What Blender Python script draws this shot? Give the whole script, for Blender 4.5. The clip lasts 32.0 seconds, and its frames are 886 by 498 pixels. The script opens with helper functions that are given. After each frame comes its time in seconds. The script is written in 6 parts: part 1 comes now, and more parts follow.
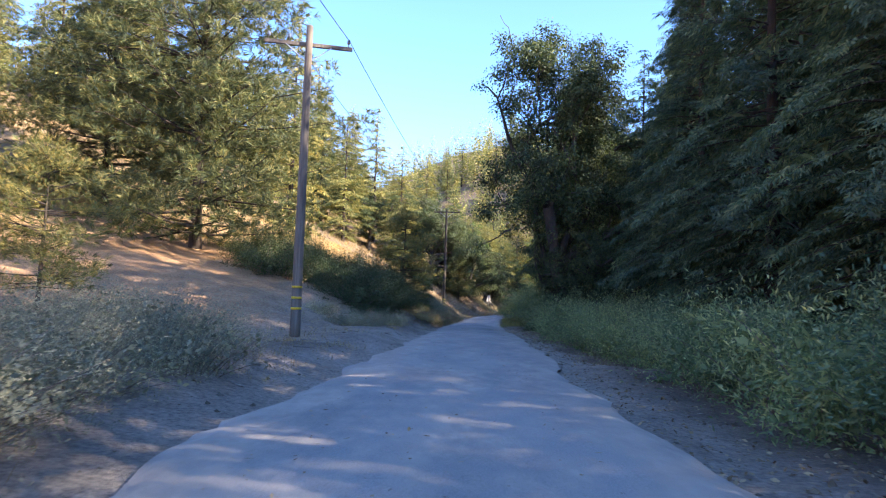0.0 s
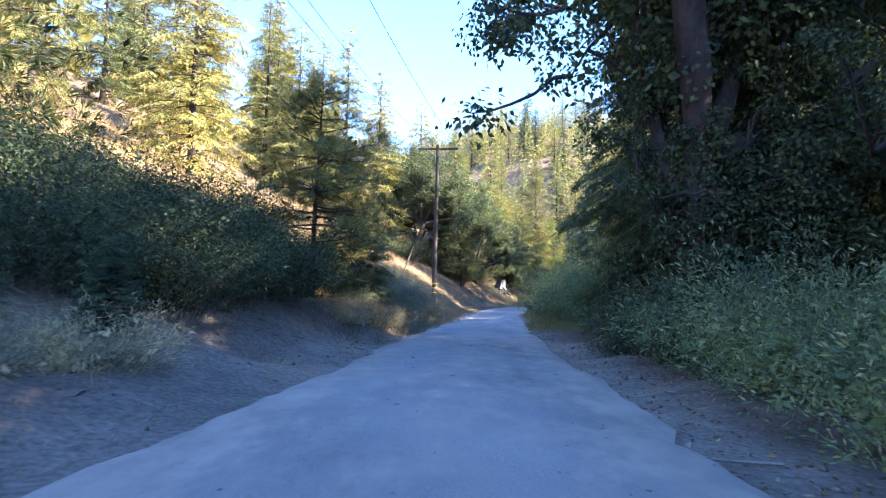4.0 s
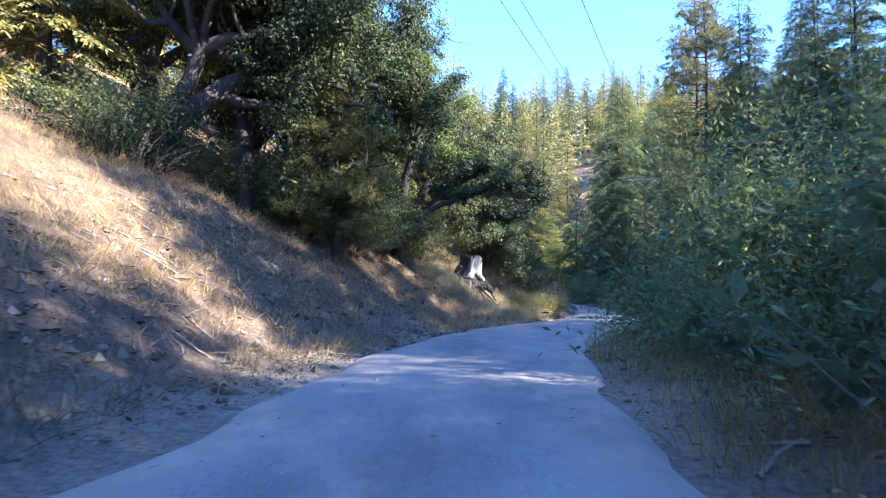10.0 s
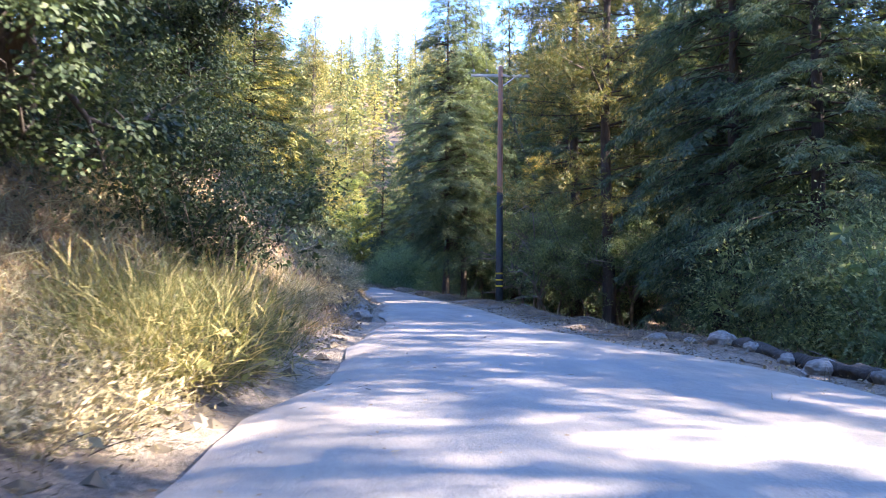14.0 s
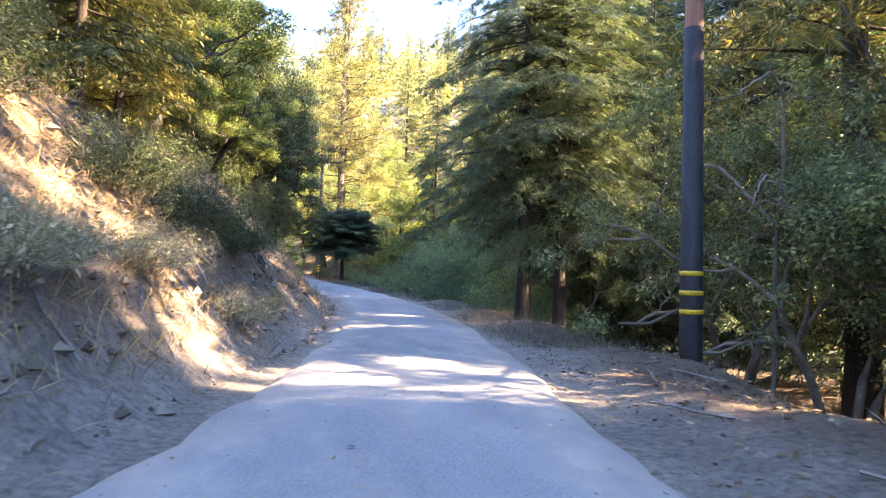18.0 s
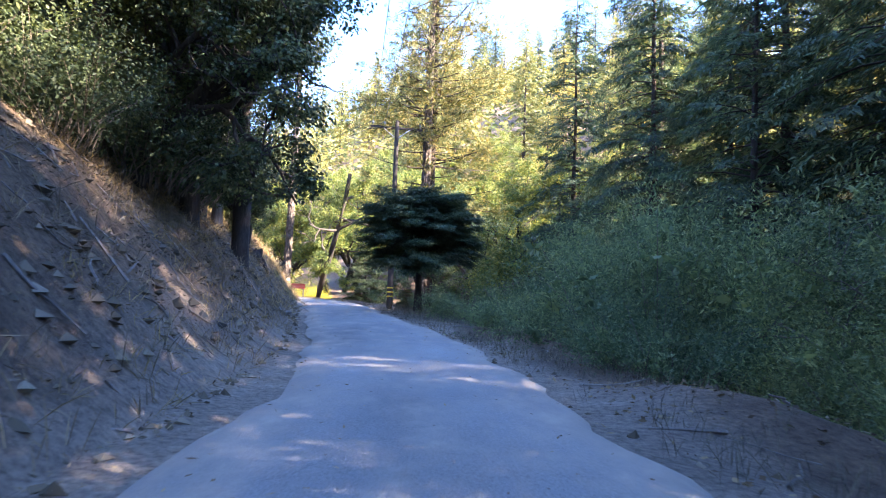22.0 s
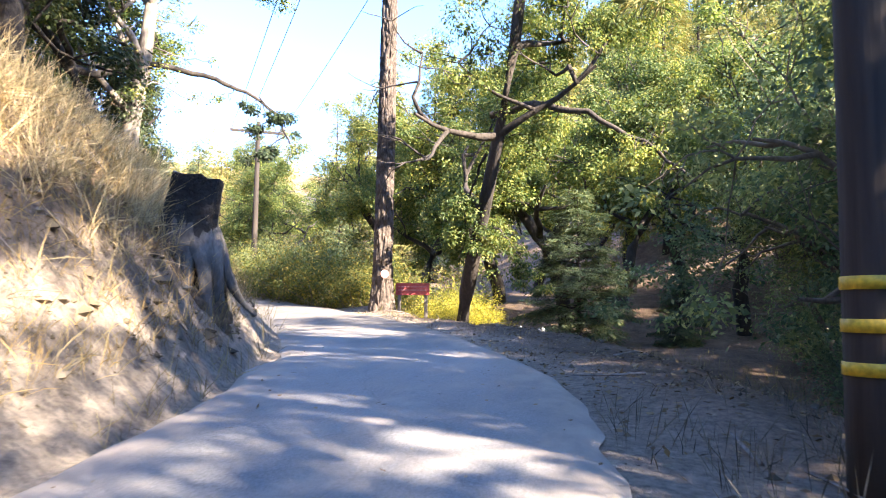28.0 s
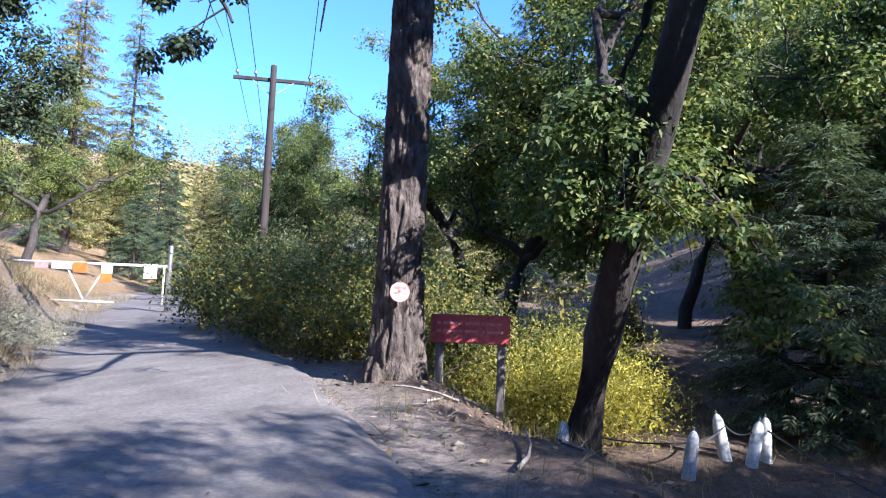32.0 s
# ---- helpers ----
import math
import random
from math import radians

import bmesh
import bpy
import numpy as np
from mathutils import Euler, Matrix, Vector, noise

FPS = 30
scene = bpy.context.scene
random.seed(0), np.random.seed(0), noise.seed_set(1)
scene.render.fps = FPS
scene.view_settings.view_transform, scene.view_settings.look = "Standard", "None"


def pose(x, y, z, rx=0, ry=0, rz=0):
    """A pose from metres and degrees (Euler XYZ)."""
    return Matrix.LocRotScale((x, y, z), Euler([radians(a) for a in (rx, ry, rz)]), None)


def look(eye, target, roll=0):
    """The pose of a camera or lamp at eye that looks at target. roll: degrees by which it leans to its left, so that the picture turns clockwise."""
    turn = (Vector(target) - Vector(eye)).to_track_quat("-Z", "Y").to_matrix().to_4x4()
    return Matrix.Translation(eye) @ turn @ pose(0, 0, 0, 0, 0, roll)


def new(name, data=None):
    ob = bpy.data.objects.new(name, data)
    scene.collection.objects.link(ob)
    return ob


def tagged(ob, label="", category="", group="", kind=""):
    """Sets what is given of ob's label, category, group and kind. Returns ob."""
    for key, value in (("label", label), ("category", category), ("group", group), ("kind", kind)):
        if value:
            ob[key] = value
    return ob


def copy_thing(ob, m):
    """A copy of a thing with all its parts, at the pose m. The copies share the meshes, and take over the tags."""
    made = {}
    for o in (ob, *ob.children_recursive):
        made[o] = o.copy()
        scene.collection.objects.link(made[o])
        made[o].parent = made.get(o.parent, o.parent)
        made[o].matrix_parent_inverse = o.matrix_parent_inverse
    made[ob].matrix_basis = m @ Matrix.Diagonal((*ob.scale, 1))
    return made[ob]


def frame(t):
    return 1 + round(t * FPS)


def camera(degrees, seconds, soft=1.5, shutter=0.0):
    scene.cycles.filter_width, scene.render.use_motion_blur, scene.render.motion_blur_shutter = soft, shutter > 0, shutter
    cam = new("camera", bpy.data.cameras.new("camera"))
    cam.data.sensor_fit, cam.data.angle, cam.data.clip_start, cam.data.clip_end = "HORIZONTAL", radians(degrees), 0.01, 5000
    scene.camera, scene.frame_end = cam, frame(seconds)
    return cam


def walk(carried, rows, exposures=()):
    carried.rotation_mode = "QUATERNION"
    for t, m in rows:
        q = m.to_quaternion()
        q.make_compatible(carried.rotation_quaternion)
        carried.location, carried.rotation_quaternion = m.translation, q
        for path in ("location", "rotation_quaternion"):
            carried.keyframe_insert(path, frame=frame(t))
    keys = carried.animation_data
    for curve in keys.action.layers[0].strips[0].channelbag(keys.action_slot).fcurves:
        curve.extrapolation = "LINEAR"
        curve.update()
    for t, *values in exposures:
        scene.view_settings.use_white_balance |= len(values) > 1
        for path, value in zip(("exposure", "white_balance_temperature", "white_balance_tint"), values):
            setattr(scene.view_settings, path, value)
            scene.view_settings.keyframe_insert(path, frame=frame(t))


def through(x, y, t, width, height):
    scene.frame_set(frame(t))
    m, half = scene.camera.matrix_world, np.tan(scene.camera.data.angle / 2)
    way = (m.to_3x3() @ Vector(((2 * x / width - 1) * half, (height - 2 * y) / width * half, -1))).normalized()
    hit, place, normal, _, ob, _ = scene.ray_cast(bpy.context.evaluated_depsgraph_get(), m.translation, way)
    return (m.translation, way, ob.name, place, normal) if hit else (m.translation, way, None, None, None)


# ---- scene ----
cam = camera(64.6, 32.0, soft=1.1, shutter=0.16)
PATH = [
    (0, (-0.738, 0.532, 1.651), (-0.708, 2.527, 1.798), 2.0),
    (0.5, (-0.547, 3.706, 1.614), (-0.533, 5.701, 1.758), 2.0),
    (1, (-0.363, 6.875, 1.567), (-0.368, 8.87, 1.707), 2.2),
    (1.5, (-0.226, 9.983, 1.519), (-0.247, 11.978, 1.653), 2.1),
    (2, (-0.002, 13.131, 1.479), (-0.036, 15.126, 1.61), 1.9),
    (2.5, (0.187, 16.195, 1.42), (0.152, 18.191, 1.547), 1.9),
    (3, (0.449, 19.433, 1.383), (0.421, 21.429, 1.506), 1.8),
    (3.5, (0.842, 22.981, 1.364), (0.831, 24.978, 1.483), 2.0),
    (5.5, (2.29, 37.772, 1.17), (2.295, 39.768, 1.291), -0.4),
    (6, (2.54, 41.501, 1.133), (2.543, 43.498, 1.243), 0.0),
    (6.5, (2.782, 45.241, 1.047), (2.786, 47.238, 1.15), 0.3),
    (7, (3.075, 49.048, 0.941), (3.083, 51.046, 1.037), 0.6),
    (7.5, (3.39, 52.815, 0.839), (3.404, 54.812, 0.933), 0.7),
    (8, (3.709, 56.765, 0.772), (3.734, 58.763, 0.866), 0.7),
    (8.5, (4.124, 60.592, 0.703), (4.157, 62.59, 0.803), 0.7),
    (9, (4.506, 64.474, 0.636), (4.549, 66.471, 0.748), 0.4),
    (9.5, (4.848, 68.225, 0.671), (4.901, 70.22, 0.801), 0.3),
    (10, (5.185, 71.888, 0.729), (5.252, 73.881, 0.875), 0.6),
    (10.5, (5.512, 75.467, 0.786), (5.602, 77.458, 0.945), 1.3),
    (11, (5.904, 78.918, 0.822), (6.031, 80.907, 0.992), 1.3),
    (11.5, (6.399, 82.26, 0.889), (6.588, 84.244, 1.057), 1.2),
    (12, (6.996, 85.455, 0.966), (7.266, 87.43, 1.124), 1.1),
    (12.5, (7.798, 88.526, 0.992), (8.165, 90.487, 1.134), 1.0),
    (13, (8.816, 91.621, 0.984), (9.288, 93.561, 1.109), 0.7),
    (13.5, (9.908, 94.515, 0.924), (10.472, 96.431, 1.033), 0.9),
    (14, (10.997, 97.187, 0.904), (11.602, 99.091, 1.0), 0.6),
    (14.5, (11.991, 99.622, 0.858), (12.609, 101.522, 0.952), 0.5),
    (16.5, (15.378, 109.329, 1.182), (15.892, 111.26, 1.257), 1.1),
    (17, (16.133, 111.948, 1.142), (16.605, 113.89, 1.219), 0.9),
    (17.5, (16.843, 114.773, 1.089), (17.275, 116.723, 1.179), 1.3),
    (18, (17.515, 117.632, 1.04), (17.913, 119.589, 1.149), 1.7),
    (18.5, (18.136, 120.295, 1.044), (18.503, 122.256, 1.173), 1.7),
    (19, (18.673, 122.9, 1.069), (19.019, 124.864, 1.218), 1.9),
    (19.5, (19.065, 125.399, 1.121), (19.391, 127.365, 1.289), 2.0),
    (20, (19.448, 127.95, 1.097), (19.734, 129.92, 1.294), 2.3),
    (20.5, (19.71, 130.463, 1.107), (19.955, 132.437, 1.313), 2.5),
    (21, (19.917, 133.038, 1.059), (20.112, 135.018, 1.262), 2.5),
    (21.5, (20.153, 135.734, 1.117), (20.289, 137.72, 1.31), 2.4),
    (22, (20.413, 138.511, 1.205), (20.479, 140.501, 1.392), 2.1),
    (22.5, (20.595, 141.369, 1.301), (20.591, 143.361, 1.489), 1.7),
    (23, (20.639, 144.246, 1.401), (20.569, 146.235, 1.6), 1.6),
    (23.5, (20.578, 147.052, 1.506), (20.443, 149.036, 1.721), 1.0),
    (24, (20.405, 149.743, 1.624), (20.209, 151.72, 1.853), 0.6),
    (24.5, (20.191, 152.443, 1.769), (19.933, 154.412, 2.005), 0.2),
    (25, (19.924, 155.16, 1.868), (19.604, 157.12, 2.1), -0.3),
    (25.5, (19.558, 157.843, 1.983), (19.181, 159.795, 2.204), -0.0),
    (27.5, (17.943, 168.347, 2.268), (17.446, 170.277, 2.434), 1.0),
    (28, (17.723, 170.52, 2.323), (17.218, 172.447, 2.496), 0.7),
    (28.5, (17.544, 172.473, 2.441), (17.019, 174.395, 2.617), 1.6),
    (29, (17.304, 174.276, 2.583), (16.748, 176.189, 2.76), 2.2),
    (29.5, (16.857, 175.935, 2.692), (16.269, 177.838, 2.874), 2.4),
    (30, (16.394, 177.388, 2.767), (15.763, 179.276, 2.958), 2.4),
    (30.5, (15.942, 178.69, 2.824), (15.263, 180.56, 3.026), 2.4),
    (31, (15.527, 179.854, 2.882), (14.806, 181.708, 3.092), 2.3),
    (31.5, (15.062, 181.01, 2.946), (14.31, 182.851, 3.158), 2.3),
    (32, (14.6, 182.204, 3.016), (13.838, 184.042, 3.221), 2.2),
]
EXPO = [(0.0, 2.35, 6300, 14), (1.0, 2.55, 6000, 13), (2.0, 2.95, 7000, 18), (3.0, 2.95, 6400, 14), (6.0, 3.15, 5600, 16), (7.2, 3.0, 5500, 16), (8.0, 2.7, 5300, 17), (9.0, 2.4, 5000, 18),
        (10.0, 2.75, 5400, 16), (11.0, 2.95, 5500, 15), (12.0, 3.1, 6300, 15), (13.0, 3.45, 6300, 17), (14.0, 3.45, 6300, 18), (15.0, 3.6, 6500, 18), (17.0, 4.25, 8300, 17), (18.5, 4.2, 7800, 20),
        (20.5, 4.3, 7700, 20), (22.0, 3.7, 6300, 19), (23.0, 4.15, 8300, 16), (24.0, 4.0, 7800, 16), (25.0, 3.85, 7800, 14), (28.0, 3.1, 6400, 15), (29.0, 2.85, 6000, 18), (30.0, 2.6, 5900, 18), (32.0, 1.8, 5000, 18)]
walk(cam, [(t, look(eye, target, roll)) for t, eye, target, roll in PATH], EXPO)

# ---- light ----
SUN_AZ, SUN_EL = 112.0, 30.0   # degrees from +y towards +x, and up
world = bpy.data.worlds.new("sky")
scene.world = world
world.use_nodes = True
wn = world.node_tree.nodes
sky = wn.new("ShaderNodeTexSky")
sky.sky_type, sky.sun_disc = "NISHITA", False
sky.sun_elevation, sky.sun_rotation = radians(SUN_EL), radians(SUN_AZ)
sky.air_density, sky.dust_density, sky.ozone_density = 0.7, 0.1, 6.0
wn["Background"].inputs["Strength"].default_value = 0.15
world.node_tree.links.new(sky.outputs[0], wn["Background"].inputs["Color"])
sun = new("sun", bpy.data.lights.new("sun", "SUN"))
sun.data.energy, sun.data.angle, sun.data.color = 5.0, radians(0.5), (1.0, 0.86, 0.66)
a, e = radians(SUN_AZ), radians(SUN_EL)
sun.matrix_world = look((60 * math.sin(a), 60 * math.cos(a) + 90, 60), (60 * math.sin(a) - math.sin(a) * math.cos(e), 60 * math.cos(a) + 90 - math.cos(a) * math.cos(e), 60 - math.sin(e)))

# ---- materials ----
def nodes_of(name):
    m = bpy.data.materials.new(name)
    m.use_nodes = True
    t = m.node_tree
    return m, t, t.nodes["Principled BSDF"]


def ramp_node(t, fac, stops):
    r = t.nodes.new("ShaderNodeValToRGB")
    while len(r.color_ramp.elements) < len(stops):
        r.color_ramp.elements.new(0.5)
    for el, (p, c) in zip(r.color_ramp.elements, stops):
        el.position, el.color = p, (*c, 1)
    t.links.new(fac, r.inputs[0])
    return r.outputs[0]


def noise_node(t, scale, detail=4.0, coord="Object", stretch=None, rough=0.55):
    c = t.nodes.new("ShaderNodeTexCoord")
    n = t.nodes.new("ShaderNodeTexNoise")
    n.inputs["Scale"].default_value, n.inputs["Detail"].default_value, n.inputs["Roughness"].default_value = scale, detail, rough
    src = c.outputs[coord]
    if stretch:
        mp = t.nodes.new("ShaderNodeMapping")
        mp.inputs["Scale"].default_value = stretch
        t.links.new(src, mp.inputs[0])
        src = mp.outputs[0]
    t.links.new(src, n.inputs["Vector"])
    return n.outputs["Fac"]


def mix_node(t, fac, a, b, mode="MIX"):
    m = t.nodes.new("ShaderNodeMix")
    m.data_type, m.blend_type = "RGBA", mode
    for sock, v in ((m.inputs[0], fac), (m.inputs[6], a), (m.inputs[7], b)):
        if isinstance(v, (int, float)):
            sock.default_value = v
        elif isinstance(v, tuple):
            sock.default_value = (*v, 1)
        else:
            t.links.new(v, sock)
    return m.outputs[2]


def bump(t, bsdf, height, strength, dist):
    b = t.nodes.new("ShaderNodeBump")
    b.inputs["Strength"].default_value, b.inputs["Distance"].default_value = strength, dist
    t.links.new(height, b.inputs["Height"])
    t.links.new(b.outputs[0], bsdf.inputs["Normal"])


def surface(name, dark, light, scale, rough=0.85, grain=30.0, bumps=0.4, dist=0.02, stretch=None, metal=0.0):
    """Two-scale mottled surface: a broad stain over a fine grain."""
    m, t, b = nodes_of(name)
    broad = noise_node(t, scale, 4, stretch=stretch)
    fine = noise_node(t, grain, 5, stretch=stretch)
    base = ramp_node(t, broad, [(0.3, dark), (0.7, light)])
    shade = ramp_node(t, fine, [(0.25, (0.55, 0.55, 0.55)), (0.75, (1.25, 1.25, 1.25))])
    col = mix_node(t, 1.0, base, shade, "MULTIPLY")
    t.links.new(col, b.inputs["Base Color"])
    b.inputs["Roughness"].default_value, b.inputs["Metallic"].default_value = rough, metal
    bump(t, b, fine, bumps, dist)
    return m


def leaf_material(name, stops, tone=0.5, through=0.35, rough=0.6):
    """Foliage: each leaf its own tint, a drift of tone over the crown, some light passing through."""
    m, t, b = nodes_of(name)
    g = t.nodes.new("ShaderNodeNewGeometry")
    col = ramp_node(t, g.outputs["Random Per Island"], stops)
    drift = ramp_node(t, noise_node(t, tone, 3), [(0.3, (0.58, 0.62, 0.66)), (0.7, (1.38, 1.3, 1.14))])
    oi = t.nodes.new("ShaderNodeObjectInfo")
    each = ramp_node(t, oi.outputs["Random"], [(0.0, (0.66, 0.76, 0.82)), (1.0, (1.34, 1.22, 1.02))])
    col = mix_node(t, 1.0, mix_node(t, 1.0, col, drift, "MULTIPLY"), each, "MULTIPLY")
    t.links.new(col, b.inputs["Base Color"])
    b.inputs["Roughness"].default_value = rough
    b.inputs["Specular IOR Level"].default_value = 0.3
    tr = t.nodes.new("ShaderNodeBsdfTranslucent")
    t.links.new(mix_node(t, 1.0, col, (1.25, 1.25, 0.8), "MULTIPLY"), tr.inputs["Color"])
    mx = t.nodes.new("ShaderNodeMixShader")
    mx.inputs[0].default_value = through
    t.links.new(b.outputs[0], mx.inputs[1])
    t.links.new(tr.outputs[0], mx.inputs[2])
    t.links.new(mx.outputs[0], t.nodes["Material Output"].inputs["Surface"])
    return m


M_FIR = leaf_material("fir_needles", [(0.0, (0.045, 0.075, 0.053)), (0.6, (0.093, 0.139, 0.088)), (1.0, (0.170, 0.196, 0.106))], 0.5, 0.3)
M_PINE = leaf_material("pine_needles", [(0.0, (0.056, 0.075, 0.040)), (0.6, (0.150, 0.163, 0.062)), (1.0, (0.350, 0.275, 0.106))], 0.5, 0.25)
# Fir needles with warm sunlight painted in: paler and more golden than M_FIR.
M_SUNFIR = leaf_material("sunlit_tint_needles", [(0.0, (0.095, 0.128, 0.054)), (0.6, (0.230, 0.236, 0.088)), (1.0, (0.432, 0.365, 0.149))], 0.15, 0.25)
# Live oak green, held darker to put the crowns' shade into the colour.
M_OAK = leaf_material("shade_toned_oak_leaves", [(0.0, (0.027, 0.044, 0.026)), (0.6, (0.061, 0.089, 0.044)), (1.0, (0.132, 0.158, 0.076))], 0.5, 0.28)
# Yellow-green oak leaves, brightened in their colour to look sunlit.
M_SUNOAK = leaf_material("sunlit_tint_oak_foliage", [(0.0, (0.062, 0.106, 0.037)), (0.6, (0.156, 0.206, 0.062)), (1.0, (0.338, 0.325, 0.100))], 0.6, 0.4)
M_GOLD = leaf_material("gold_leaves", [(0.0, (0.050, 0.072, 0.028)), (0.6, (0.122, 0.150, 0.044)), (1.0, (0.333, 0.277, 0.067))], 0.6, 0.35)
M_WILLOW = leaf_material("willow_leaves", [(0.0, (0.094, 0.138, 0.083)), (0.6, (0.188, 0.251, 0.144)), (1.0, (0.364, 0.401, 0.226))], 0.8, 0.42)
M_SAGE = leaf_material("sage_leaves", [(0.0, (0.12, 0.135, 0.12)), (0.6, (0.22, 0.235, 0.2)), (1.0, (0.38, 0.36, 0.27))], 1.2, 0.2, 0.8)
M_YELLOWLEAF = leaf_material("bright_yellow_leaves", [(0.0, (0.14, 0.15, 0.03)), (0.5, (0.34, 0.34, 0.06)), (1.0, (0.52, 0.48, 0.1))], 0.6, 0.45)
M_RABBIT = leaf_material("rabbitbrush_stems", [(0.0, (0.2, 0.18, 0.13)), (0.6, (0.36, 0.33, 0.24)), (1.0, (0.52, 0.47, 0.34))], 1.2, 0.2, 0.8)
M_STRAW = leaf_material("dry_grass", [(0.0, (0.14, 0.105, 0.06)), (0.5, (0.33, 0.25, 0.135)), (1.0, (0.55, 0.43, 0.25))], 0.3, 0.3, 0.75)
M_GREENGRASS = leaf_material("green_grass", [(0.0, (0.09, 0.1, 0.045)), (0.6, (0.2, 0.2, 0.09)), (1.0, (0.42, 0.35, 0.19))], 0.5, 0.3, 0.75)
M_LITTER = leaf_material("leaf_litter", [(0.0, (0.07, 0.045, 0.03)), (0.5, (0.2, 0.14, 0.085)), (1.0, (0.42, 0.33, 0.22))], 0.5, 0.05, 0.85)

M_BARK = surface("conifer_bark", (0.024, 0.018, 0.015), (0.088, 0.063, 0.05), 1.5, 0.95, 14, 0.9, 0.05, (1, 1, 0.25))
M_OAKBARK = surface("oak_bark", (0.018, 0.015, 0.013), (0.085, 0.07, 0.06), 1.2, 0.95, 16, 0.8, 0.04, (1, 1, 0.3))
M_PALEBARK = surface("pale_bark", (0.12, 0.1, 0.085), (0.32, 0.28, 0.24), 1.2, 0.9, 16, 0.6, 0.03, (1, 1, 0.3))
M_TWIG = surface("twig_bark", (0.1, 0.08, 0.06), (0.28, 0.23, 0.18), 2.0, 0.95, 25, 0.4, 0.01)
M_DEADWOOD = surface("weathered_wood", (0.13, 0.11, 0.095), (0.36, 0.32, 0.28), 1.5, 0.9, 22, 0.7, 0.03, (1, 1, 0.2))
M_CHAR = surface("charred_wood", (0.008, 0.008, 0.008), (0.05, 0.045, 0.042), 2.0, 0.8, 18, 1.0, 0.05)
M_POLEGREY = surface("grey_pole_wood", (0.11, 0.09, 0.075), (0.24, 0.2, 0.17), 1.5, 0.9, 20, 0.5, 0.02, (1, 1, 0.06))
M_POLEDARK = surface("creosoted_pole_wood", (0.028, 0.022, 0.02), (0.07, 0.055, 0.045), 1.5, 0.85, 20, 0.5, 0.02, (1, 1, 0.06))
M_POLEBLACK = surface("fire_wrap", (0.012, 0.013, 0.016), (0.03, 0.032, 0.037), 1.5, 0.7, 26, 0.5, 0.01)
M_POLERED = surface("red_brown_pole_wood", (0.26, 0.12, 0.08), (0.42, 0.22, 0.15), 1.5, 0.85, 20, 0.5, 0.02, (1, 1, 0.06))
M_YELLOW = surface("yellow_band", (0.62, 0.4, 0.02), (0.8, 0.55, 0.04), 6, 0.5, 30, 0.1, 0.003)
M_METAL = surface("galvanised_steel", (0.32, 0.33, 0.35), (0.5, 0.5, 0.52), 8, 0.45, 40, 0.1, 0.003, metal=0.8)
M_INSUL = surface("glazed_insulator", (0.18, 0.2, 0.22), (0.3, 0.32, 0.34), 8, 0.25, 40, 0.05, 0.002)
M_PALEARM = surface("bleached_crossarm_wood", (0.34, 0.31, 0.28), (0.58, 0.54, 0.49), 2.5, 0.85, 22, 0.4, 0.02)
M_WIRE = surface("weathered_wire", (0.035, 0.035, 0.04), (0.07, 0.07, 0.075), 3, 0.6, 40, 0.1, 0.002)
M_ROCK = surface("pale_rock", (0.16, 0.145, 0.13), (0.38, 0.35, 0.32), 2.0, 0.9, 16, 0.8, 0.03)
M_WHITE = surface("chalky_white_paint", (0.55, 0.55, 0.53), (0.82, 0.81, 0.78), 5, 0.75, 30, 0.3, 0.006)
M_REDPAINT = surface("faded_red_paint", (0.4, 0.06, 0.06), (0.62, 0.13, 0.12), 3, 0.7, 26, 0.3, 0.006)
M_SIGNORANGE = surface("orange_board", (0.6, 0.13, 0.02), (0.78, 0.2, 0.035), 5, 0.6, 30, 0.1, 0.002)


